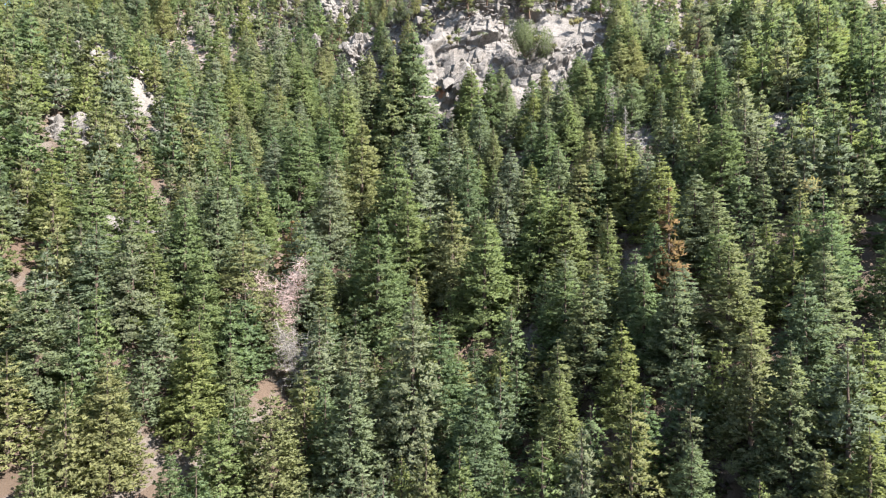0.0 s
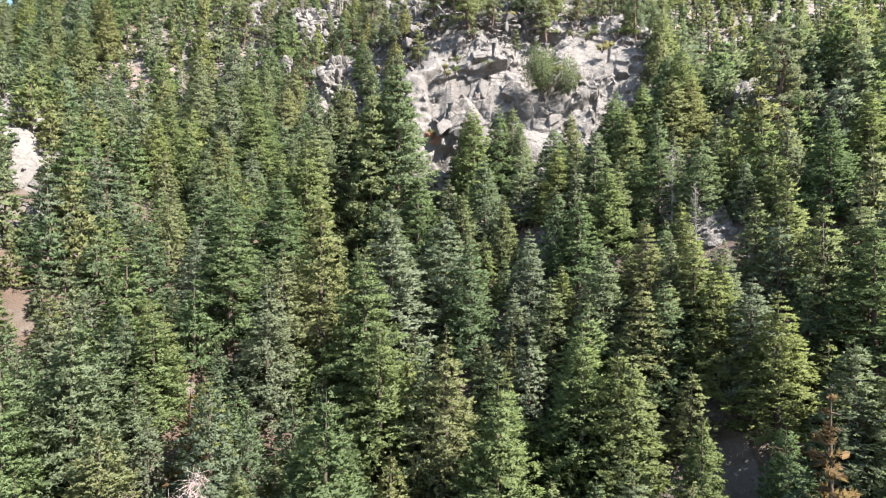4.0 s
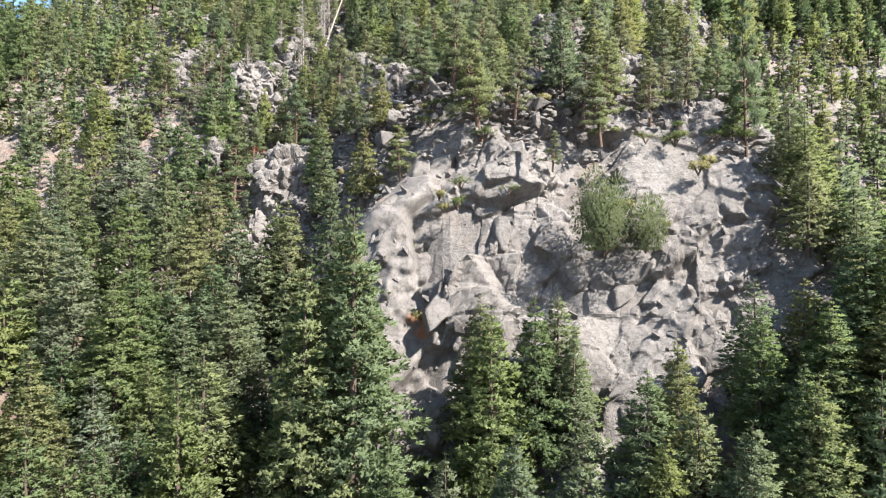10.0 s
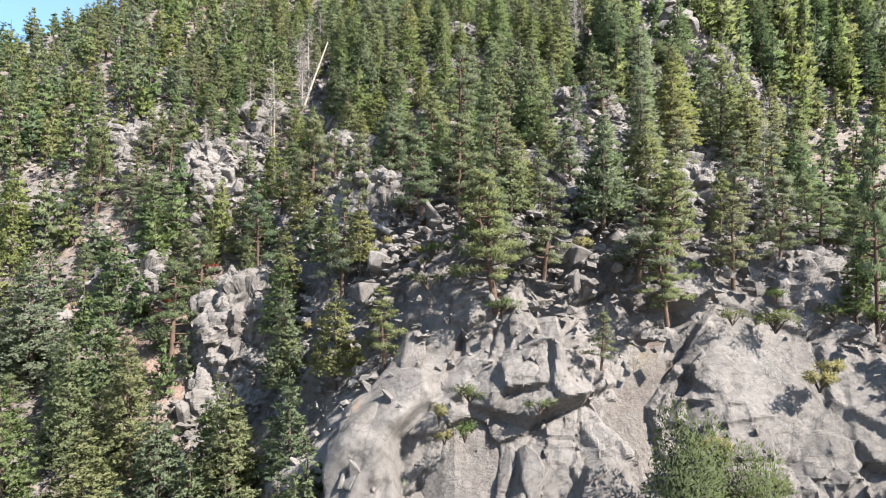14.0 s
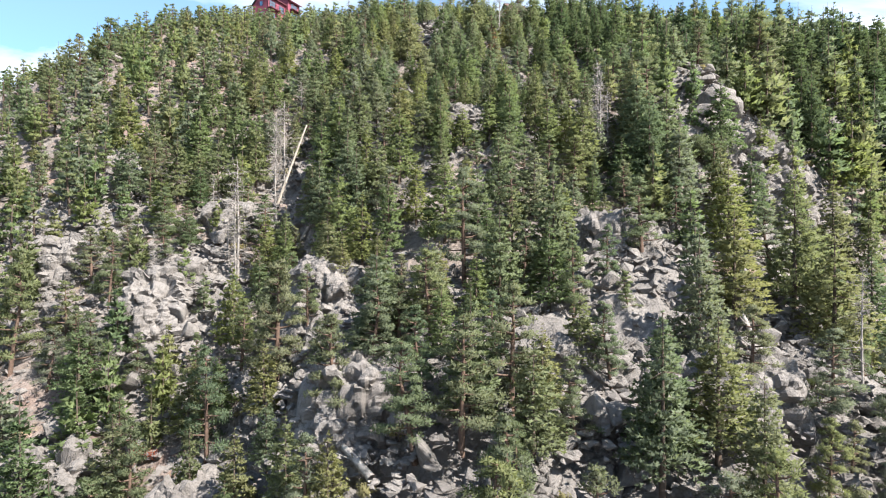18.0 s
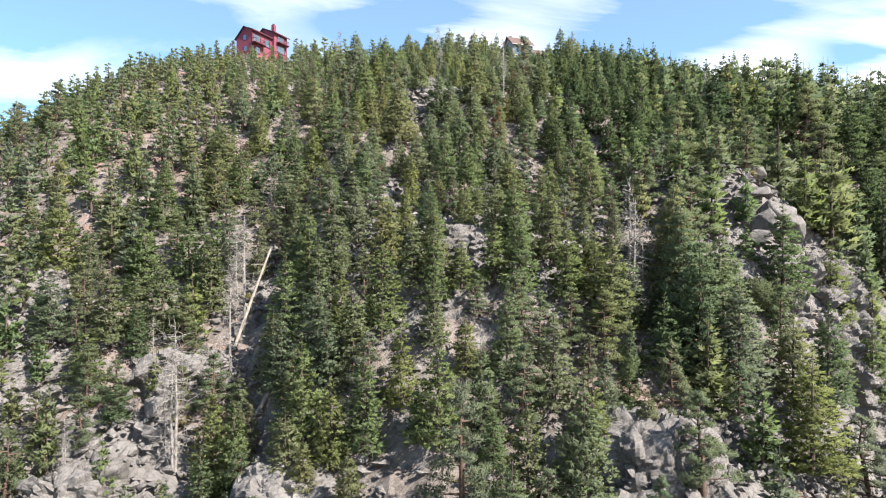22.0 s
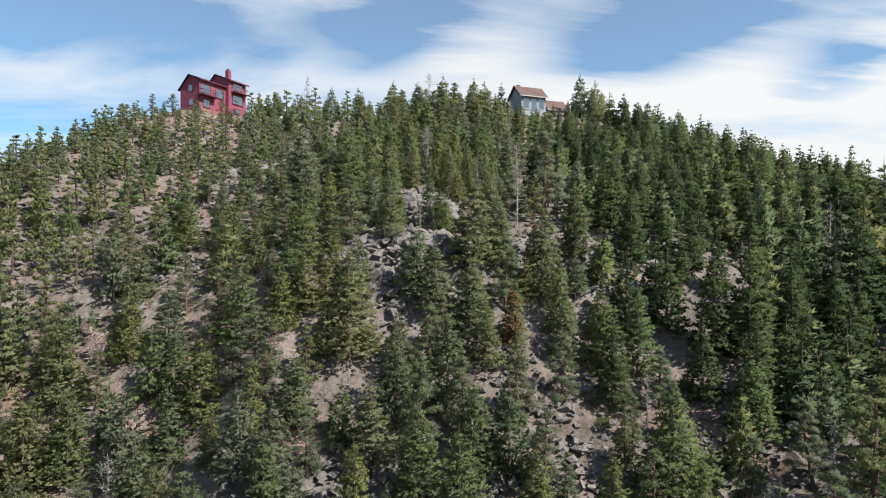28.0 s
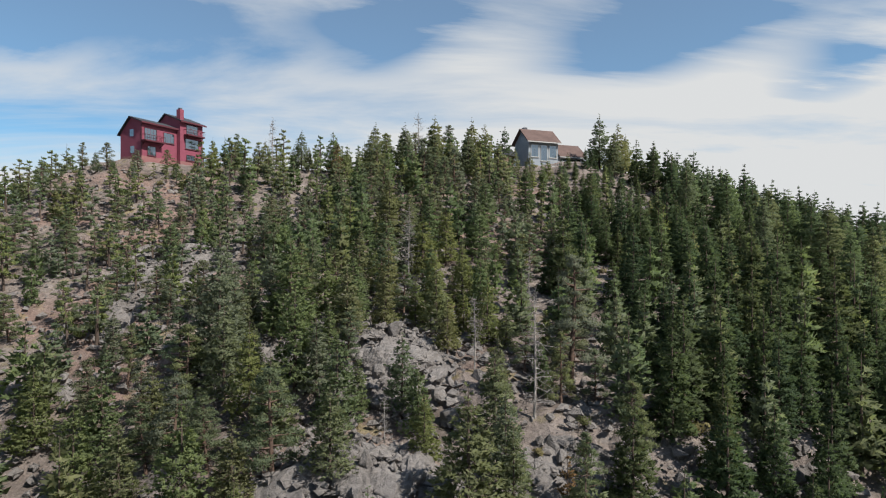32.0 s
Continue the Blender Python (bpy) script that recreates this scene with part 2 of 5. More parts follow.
def vnoise(x, y, seed=0):
    ix, iy = np.floor(x), np.floor(y)
    fx, fy = x - ix, y - iy
    fx, fy = fx * fx * (3 - 2 * fx), fy * fy * (3 - 2 * fy)
    a, b = lattice(ix, iy, seed), lattice(ix + 1, iy, seed)
    c, d = lattice(ix, iy + 1, seed), lattice(ix + 1, iy + 1, seed)
    return (a + (b - a) * fx) * (1 - fy) + (c + (d - c) * fx) * fy - 0.5


def fbm(x, y, seed=0, octaves=4):
    out, amp = 0, 1.0
    for k in range(octaves):
        out = out + amp * vnoise(x * 2**k, y * 2**k, seed + k)
        amp *= 0.5
    return out


def smooth(a, b, x):
    t = np.clip((x - a) / (b - a), 0, 1)
    return t * t * (3 - 2 * t)


def hash3(c, seed, n):
    k = c @ np.array([127.1, 311.7, 74.7]) + seed * 19.19
    return np.stack([np.modf(np.abs(np.sin(k + 57.3 * j)) * 43758.5453)[0] for j in range(n)], -1)


def blocks(p, size, seed, steep=3.6, bias=(0.0, 0.0, 0.0)):
    """Jointed rock: each cell of a jittered grid holds a flat-faced block with steep sides, and the proudest block shows. Returns the relief (about -1 to 1) and how far it stands over the next block."""
    q = p / size
    base = np.floor(q)
    best = np.full(len(q), -1e9)
    second = best.copy()
    for dx in (-1, 0, 1):
        for dy in (-1, 0, 1):
            for dz in (-1, 0, 1):
                c = base + (dx, dy, dz)
                h = hash3(c, seed, 10)
                off = q - (c + 0.2 + 0.6 * h[:, :3])
                over = np.maximum(np.abs(off) - (0.32 + 0.3 * h[:, 7:10]), 0).max(1)
                v = (h[:, 3] - 0.5) * 1.15 + (off * (h[:, 4:7] - 0.5)).sum(1) * 1.4 + off @ np.array(bias) - steep * over
                second = np.maximum(second, np.minimum(v, best))
                best = np.maximum(best, v)
    # Gaps between blocks are choked with rubble.
    return np.maximum(best, -0.95 + 0.1 * (second - best)) - 0.3, best - second


def facets(p, size, seed, step=1.0, tilt=1.0, ramp_width=0.1):
    """Fractured rock: each cell is one flat face with its own height and tilt, with a short steep fall to the next. Returns the relief and how near the crack is."""
    q = p / size
    base = np.floor(q)
    near = np.full(len(q), 9.0)
    second = near.copy()
    value, other = np.zeros(len(q)), np.zeros(len(q))
    for dx in (-1, 0, 1):
        for dy in (-1, 0, 1):
            for dz in (-1, 0, 1):
                c = base + (dx, dy, dz)
                h = hash3(c, seed, 7)
                off = q - (c + 0.1 + 0.8 * h[:, :3])
                d = (off * off).sum(1)
                v = step * (h[:, 3] - 0.5) + tilt * (off * (h[:, 4:7] - 0.5)).sum(1)
                closer, next_best = d < near, d < second
                other = np.where(closer, value, np.where(next_best, v, other))
                second = np.where(closer, near, np.minimum(second, d))
                value = np.where(closer, v, value)
                near = np.where(closer, d, near)
    gap = np.sqrt(second) - np.sqrt(near)
    w = 0.5 + 0.5 * np.clip(gap / ramp_width, 0, 1)
    return w * value + (1 - w) * other, gap


CLIFF_Y = [-3000, -400, 0, 43, 75, 90, 93, 100, 107, 120, 133, 148, 160, 181, 203, 235, 258, 276, 300, 420, 3000]
CLIFF_Z = [-62, -60, -40, -16, 3, 14, 19, 33, 43, 50, 58, 71, 78, 93.5, 101.5, 113, 123.5, 124.3, 118, 70, 60]
SLOPE_Y = [-3000, -400, 0, 43, 75, 93, 107, 120, 133, 148, 160, 181, 203, 235, 258, 276, 300, 420, 3000]
SLOPE_Z = [-62, -60, -40, -16, 2, 14, 25, 36, 49, 62, 72, 90, 101.5, 113, 123.5, 124.3, 118, 70, 60]
# Rocky shoulders of the slope: x, y, half width, half depth, height
KNOLLS = [(-47, 84, 9, 8, 3.0), (-38, 147, 8, 7, 2.5), (-23, 138, 6, 6, 2.5), (-11, 128, 7, 7, 2.0), (34.5, 153, 10, 8, 9.5), (2, 150, 7, 5, 2.0), (-2, 196, 7, 6, 2.0), (0, 180, 6, 4, 2.0), (16, 129, 6, 6, 2.0)]


def ground(x, y):
    """Height of the hillside at plan points x, y."""
    x, y = np.asarray(x, float), np.asarray(y, float)
    yy = y + 5.0 * fbm(x / 30, y / 40, 5, 2)
    w = smooth(-17, -9, x) * (1 - smooth(27, 38, x))
    back = 0.9 * np.clip(1.5 - x, 0, 14) * smooth(70, 90, y) * (1 - smooth(128, 155, y))
    z = w * np.interp(y - back, CLIFF_Y, CLIFF_Z) + (1 - w) * np.interp(yy, SLOPE_Y, SLOPE_Z)
    up = smooth(120, 230, y)
    z = z - 0.6 * np.maximum(0, -x - 58) * up - 0.26 * np.maximum(0, x - 30) * smooth(170, 220, y) + 3.5 * np.exp(-(((x - 56) / 16) ** 2) - ((y - 172) / 16) ** 2)
    z = z - 0.04 * np.maximum(0, -x - 20) * smooth(60, 110, y) * (1 - up)
    # The lower wood lies in a gully between two rocky spurs.
    east = np.minimum(0.31 * (x - 5 + np.sqrt((x - 5) ** 2 + 16)), 22)
    west = np.minimum(0.48 * np.maximum(0, -x - 13), 20)
    z = z + (east + west) * smooth(-160, 10, y) * (1 - smooth(84, 110, y))
    for kx, ky, kw, kd, kh in KNOLLS:
        z = z + kh * np.exp(-(((x - kx) / kw) ** 2) - ((y - ky) / kd) ** 2)
    z = z + 2.2 * fbm(x / 17, y / 17, 11, 4) * smooth(10, 50, np.abs(y - 100) + 25)
    return z + EYE


def mesh_from(name, verts, faces):
    me = bpy.data.meshes.new(name)
    me.vertices.add(len(verts))
    me.vertices.foreach_set("co", np.asarray(verts, np.float32).ravel())
    faces = np.asarray(faces, np.int32)
    k = faces.shape[1]
    me.loops.add(faces.size)
    me.loops.foreach_set("vertex_index", faces.ravel())
    me.polygons.add(len(faces))
    me.polygons.foreach_set("loop_start", np.arange(0, faces.size, k, dtype=np.int32))
    me.polygons.foreach_set("loop_total", np.full(len(faces), k, np.int32))
    me.update(calc_edges=True)
    return me


def sheet(name, v, rows, cols):
    i = np.arange(rows * cols).reshape(rows, cols)
    f = np.stack([i[:-1, :-1], i[:-1, 1:], i[1:, 1:], i[1:, :-1]], -1).reshape(-1, 4)
    return mesh_from(name, v.reshape(-1, 3), f)


def rockiness(x, y):
    """How much of the slope is bare broken rock at a plan point, 0 to 1."""
    r = smooth(0.05, 0.45, fbm(x / 13, y / 13, 31, 3)) * smooth(105, 125, y) * (1 - smooth(225, 250, y))
    r = np.maximum(r, 0.85 * smooth(104, 108, y) * (1 - smooth(122, 134, y)) * smooth(-22, -15, x) * (1 - smooth(34, 44, x)))
    for kx, ky, kw, kd, kh in KNOLLS:
        r = np.maximum(r, np.exp(-(((x - kx) / (kw * 1.2)) ** 2) - ((y - ky) / (kd * 1.2)) ** 2))
    return r


xs = np.r_[-3000, -1500, -800, -450, -260, np.arange(-160, -96, 4), np.arange(-96, -54, 1.2), np.arange(-54, 60, 0.6), np.arange(60, 96, 1.2), np.arange(96, 161, 4), 260, 450, 800, 1500, 3000]
ys = np.r_[-3000, -1500, -700, -300, -120, -60, np.arange(-30, 20, 4), np.arange(20, 105, 1.2), np.arange(105, 215, 0.6), np.arange(215, 280, 1.0), np.arange(280, 330, 4), 380, 450, 700, 1500, 3000]
gx, gy = np.meshgrid(xs, ys)
gz = ground(gx, gy)
inside = (np.abs(gx) < 100) & (gy > 20) & (gy < 282)
pts = np.stack([gx, gy, gz], -1)[inside]
rocky = rockiness(pts[:, 0], pts[:, 1])
skew = pts @ np.array([[1, 0.1, 0.25], [-0.1, 1, 0.2], [-0.3, 0, 0.8]])
f1, e1 = blocks(skew, 3.4, 1)
f2, e2 = blocks(skew, 1.7, 2, 3.0)
lift_z = rocky * (1.25 * f1 + 0.6 * f2 - 0.4 * np.exp(-e1 * 9)) + 0.22 * f2 + 0.25 * fbm(pts[:, 0] / 2, pts[:, 1] / 2, 41, 3)
under = smooth(-18, -12, pts[:, 0]) * (1 - smooth(27, 32.5, pts[:, 0])) * smooth(84, 90, pts[:, 1]) * (1 - smooth(112, 119, pts[:, 1] - 0.9 * np.clip(1.5 - pts[:, 0], 0, 14)))
gz[inside] += lift_z - 3.2 * under
me = sheet("ground", np.stack([gx, gy, gz], -1), len(ys), len(xs))
me.polygons.foreach_set("use_smooth", np.zeros(len(me.polygons), bool))
me.materials.append(M_SOIL)
me.materials.append(M_ROCK)
mid_x, mid_y = (0.25 * (a[:-1, :-1] + a[1:, :-1] + a[:-1, 1:] + a[1:, 1:]).ravel() for a in (gx, gy))
me.polygons.foreach_set("material_index", (rockiness(mid_x, mid_y) + 0.35 * fbm(mid_x / 2.5, mid_y / 2.5, 43, 3) > 0.48).astype(np.int32))
tagged(new("ground", me), "pinkish grey gravel and broken granite slope under conifers", "ground", kind="structure")

# ================= the cliff =================
cu = np.arange(-18, 33.5, 0.13)
prof_y = np.array([86, 90, 93, 100, 107, 112, 118, 122])
prof_z = np.array([9.5, 13.5, 19, 33, 42, 45.2, 48.2, 50.2])
arc = np.r_[0, np.cumsum(np.hypot(np.diff(prof_y), np.diff(prof_z)))]
cs = np.arange(0, arc[-1], 0.13)
cx, ca = np.meshgrid(cu, cs)
soft = np.linspace(-2.5, 2.5, 7)
cy = np.mean([np.interp(ca + d, arc, prof_y) for d in soft], 0)
cz = np.mean([np.interp(ca + d, arc, prof_z) for d in soft], 0)
rise = smooth(16, 44, cz)
# The face swings back at both ends, and its crown is domed towards the west end.
edge = -5.0 + 8.5 * smooth(27, 44, cz)
cy = cy + 1.15 * np.clip(edge - cx, 0, 18) + 0.10 * np.maximum(0, cx - 28) ** 2 - 0.13 * (cx - 8) * (1 - 0.7 * rise)
cy = cy + 1.9 * np.exp(-(((cx - 13.5) / 2.6) ** 2)) * smooth(22, 30, cz) * (1 - smooth(38, 44, cz)) - 1.6 * np.exp(-(((cx - 12) / 6) ** 2)) * (1 - smooth(22, 30, cz))
cy = cy - 1.8 * np.exp(-(((cx - 20) / 4.5) ** 2) - ((cz - 24) / 6) ** 2) + 1.5 * np.exp(-(((cx - 1.5) / 3) ** 2) - ((cz - 25) / 7) ** 2)
cz = cz - 1.2 * smooth(3, -8, cx) * rise * 5 * smooth(40, 48, cz) * 0.4
pts = np.stack([cx, cy, cz + EYE], -1).reshape(-1, 3)
# Joints lean down to the west: blocks are drawn out along them.
lean = np.array([[-0.45 / 2.7, 0.86, 0.1], [0.30 / 2.7, 0.12, 0.8], [-0.84 / 2.7, -0.48, 0.25]])
q = pts @ lean
q = q + 0.07 * np.stack([fbm(q[:, 0] / 2, q[:, 2] / 2, 51, 3), fbm(q[:, 1] / 2, q[:, 2] / 2, 52, 3), fbm(q[:, 0] / 2, q[:, 1] / 2, 53, 3)], -1)
f0, e0 = facets(q, 5.0, 7, 1.0, 1.5, 0.05)
f1, e1 = facets(q, 2.2, 3, 1.0, 1.5, 0.07)
f2, e2 = facets(q, 1.05, 4, 1.0, 1.4, 0.11)
f3, e3 = facets(q, 0.55, 5, 1.0, 1.2, 0.2)
slab = np.exp(-(((pts[:, 0] - 20.8) / 4.6) ** 4) - ((pts[:, 2] - EYE - 38.5) / 5.0) ** 4)
slab = np.maximum(slab, 0.55 * np.exp(-(((pts[:, 0] - 14) / 4.5) ** 4) - ((pts[:, 2] - EYE - 22.5) / 4.5) ** 4))
calm = 1 - 0.93 * slab
# Some stretches are whole, others broken small.
broken = calm * (0.45 + 0.55 * smooth(-0.25, 0.2, fbm(pts[:, 0] / 5, pts[:, 2] / 5, 57, 2)))
out = (2.4 * f0 - 0.35 * np.exp(-e0 * 14)) * (1 - 0.8 * slab) + calm * (1.2 * f1 - 0.22 * np.exp(-e1 * 12)) + broken * (0.65 * f2 + 0.28 * f3 - 0.08 * np.exp(-e2 * 9)) + 0.12 * fbm(pts[:, 0] / 0.7, pts[:, 2] / 0.7, 58, 3)
# The face is worn smoother where it swings back at the west end.
worn = out.reshape(len(cs), len(cu)).copy()
for k in range(3):
    worn[1:-1] = 0.25 * worn[:-2] + 0.5 * worn[1:-1] + 0.25 * worn[2:]
    worn[:, 1:-1] = 0.25 * worn[:, :-2] + 0.5 * worn[:, 1:-1] + 0.25 * worn[:, 2:]
west_end = 1 - smooth(-1.0, 4.0, pts[:, 0])
out = out * (1 - west_end) + worn.ravel() * west_end
fade = (smooth(-14, -7, pts[:, 0]) * (1 - smooth(28, 33, pts[:, 0])) * (1 - smooth(46, 50.5, pts[:, 2] - EYE) * 0.75)) * 1.0
grid = pts.reshape(len(cs), len(cu), 3)
away = np.cross(np.gradient(grid, axis=1), np.gradient(grid, axis=0))
away /= np.linalg.norm(away, axis=2)[:, :, None]
for k in range(12):
    away[1:-1, 1:-1] = (away[1:-1, 1:-1] * 2 + away[:-2, 1:-1] + away[2:, 1:-1] + away[1:-1, :-2] + away[1:-1, 2:]) / 6
away = away.reshape(-1, 3) * np.array([1, 1, 0.6])
pts = pts + (out * fade + 0.2 * fade - 1.2 * (1 - fade))[:, None] * away
me = sheet("cliff", pts, len(cs), len(cu))
me.polygons.foreach_set("use_smooth", np.zeros(len(me.polygons), bool))
me.materials.append(M_ROCK)
cliff_face = tagged(new("cliff", me), "broken pinkish grey granite cliff with a smooth slab", "cliff", kind="structure")


def crag(x, y, width, height, seed, step=0.2, label="blocky grey granite outcrop on the slope"):
    """A buttress of broken rock: a face drawn up and back over its crown, its ends swung into the slope."""
    foot = float(ground(x, y))
    u = np.arange(-width / 2, width / 2 + step, step)
    py = np.array([0, 0.4, 0.5 + 0.22 * height, 0.9 + 0.3 * height, 2.0 + 0.42 * height, 5.0 + 0.5 * height])
    pz = np.array([-2.5, 0.2, 0.72 * height, 0.93 * height, 1.02 * height, 0.95 * height])
    a = np.r_[0, np.cumsum(np.hypot(np.diff(py), np.diff(pz)))]
    s = np.arange(0, a[-1], step)
    gu, gs = np.meshgrid(u, s)
    end = np.abs(gu) / (width / 2)
    yy = np.interp(gs, a, py) + 3.6 * end**3 + 0.8 * fbm(gu / 3, gs / 3 + seed, seed, 2)
    zz = np.interp(gs, a, pz) * (1 - 0.35 * end**2.5)
    g = np.stack([x + gu, y + yy, foot + zz], -1)
    p = g.reshape(-1, 3)
    q = p @ np.array([[0.95, 0.1, -0.15], [-0.1, 0.9, 0.1], [0.22, 0.05, 0.85]]) + seed * 13.7
    b1, g1 = facets(q, 1.8, seed, 1.0, 1.3, 0.08)
    b2, g2 = facets(q, 0.85, seed + 1, 1.0, 1.2, 0.14)
    d = min(1.0, 0.3 + height / 9) * (1.1 * b1 + 0.55 * b2 - 0.45 * np.exp(-g1 * 12) - 0.2 * np.exp(-g2 * 9) + 0.15 * fbm(p[:, 0] / 0.7, p[:, 2] / 0.7, seed, 2))
    tame = (1 - smooth(0.75, 1.0, end)).ravel()
    n = np.cross(np.gradient(g, axis=1), np.gradient(g, axis=0))
    n = (n / (np.linalg.norm(n, axis=2)[:, :, None] + 1e-9)).reshape(-1, 3)
    p = p + n * (d * tame)[:, None]
    me = sheet("rock_outcrop", p - (x, y, foot), len(s), len(u))
    me.polygons.foreach_set("use_smooth", np.zeros(len(me.polygons), bool))
    me.materials.append(M_ROCK)
    ob = tagged(new("rock_outcrop", me), label, "rock outcrop", "rock outcrops of the slope")
    ob.location = (x, y, foot)
    CRAGS.append(ob)
    return ob


CRAGS = []
crag(33.5, 142.0, 18, 10.5, 61, label="tall blocky granite outcrop with dark cracks")
crag(-25.0, 131.5, 8, 8.5, 64)
crag(-36.5, 137.0, 10, 6.0, 67)
crag(-15.0, 113.5, 13, 11.0, 70, label="shaded granite wall in the gully beside the cliff")
crag(-3.5, 115.5, 10, 5.0, 73)
crag(11.0, 117.5, 9, 3.2, 76)
crag(-41.5, 66.0, 9, 4.0, 79, label="pale granite rib above the lower forest")
crag(-31.5, 56.0, 6, 3.0, 80, label="pale granite rib above the lower forest")
crag(23.5, 69.0, 6, 2.6, 81, label="pale granite rib above the lower forest")
crag(34.5, 60.0, 7, 3.0, 83, label="pale granite rib above the lower forest")
crag(31.5, 80.5, 5, 5.0, 82)
crag(4.0, 147.0, 8, 3.4, 85)
crag(1.0, 178.5, 9, 2.6, 88)
crag(0.5, 191.0, 9, 2.4, 91)
crag(24.0, 104.5, 12, 3.2, 94)
crag(20.0, 114.0, 10, 4.0, 97)
crag(-28.0, 120.5, 11, 6.5, 100)
crag(-22.0, 143.5, 10, 4.5, 103)
crag(-40.0, 152.0, 9, 4.0, 106)
crag(16.0, 128.0, 9, 4.0, 109)
crag(-9.0, 131.0, 9, 4.5, 112)


# ================= builders =================
def shade_flat(me):
    me.polygons.foreach_set("use_smooth", np.zeros(len(me.polygons), bool))
    return me


def part(name, me, material, parent, label=""):
    """Links a mesh (or a bmesh) as one part of a thing."""
    if not isinstance(me, bpy.types.Mesh):
        bm, me = me, bpy.data.meshes.new(name)
        bm.to_mesh(me)
        bm.free()
    if material and not me.materials:
        me.materials.append(material)
    ob = new(name, me)
    ob.parent = parent
    return tagged(ob, label)


def tube(path, radii, sides=6):
    """Vertices and quads of a bent, tapering round stem."""
    path = np.asarray(path, float)
    v = []
    for k, (p, r) in enumerate(zip(path, radii)):
        d = path[min(k + 1, len(path) - 1)] - path[max(k - 1, 0)]
        d = d / (np.linalg.norm(d) + 1e-9)
        a = np.cross(d, (0.0, 0.31, 0.95) if abs(d[2]) < 0.9 else (1.0, 0.0, 0.1))
        a = a / np.linalg.norm(a)
        b = np.cross(d, a)
        for j in range(sides):
            w = 2 * math.pi * j / sides
            v.append(p + r * (math.cos(w) * a + math.sin(w) * b))
    f = []
    for k in range(len(path) - 1):
        for j in range(sides):
            f.append((k * sides + j, k * sides + (j + 1) % sides, (k + 1) * sides + (j + 1) % sides, (k + 1) * sides + j))
    return np.array(v), np.array(f)


def joined(pieces):
    v, f, n = [], [], 0
    for a, b in pieces:
        v.append(a)
        f.append(b + n)
        n += len(a)
    return np.concatenate(v), np.concatenate(f)


def sprays(rng, at, way, length, width, out):
    """One tapering needle spray for each place: at, along way. out: the side of the crown on which it lies, which its shading follows."""
    n = len(at)
    side = np.cross(way, rng.normal(size=(n, 3)))
    side /= np.linalg.norm(side, axis=1)[:, None] + 1e-9
    up = np.cross(way, side)
    out = out / (np.linalg.norm(out, axis=1)[:, None] + 1e-9)
    flip = np.where((up * out).sum(1) < 0, -1.0, 1.0)[:, None]
    side, up = side * flip, up * flip
    a = at - way * (0.45 * length)[:, None]
    c = at + way * (0.55 * length)[:, None]
    v = np.stack([a - side * (0.5 * width)[:, None], c, a + side * (0.5 * width)[:, None]], 1).reshape(-1, 3)
    turned = np.cross(v[1::3] - v[0::3], v[2::3] - v[0::3])
    wrong = (turned * out).sum(1) < 0
    w = v.reshape(-1, 3, 3)
    w[wrong] = w[wrong][:, ::-1]
    turned[wrong] *= -1
    turned /= np.linalg.norm(turned, axis=1)[:, None] + 1e-12
    nrm = 0.95 * out + 0.15 * turned
    nrm /= np.linalg.norm(nrm, axis=1)[:, None]
    return w.reshape(-1, 3), np.arange(3 * n).reshape(n, 3), np.repeat(nrm, 3, 0)


def leafy(name, v, f, nrm):
    me = mesh_from(name, v, f)
    me.normals_split_custom_set_from_vertices(nrm.astype(np.float32))
    return me


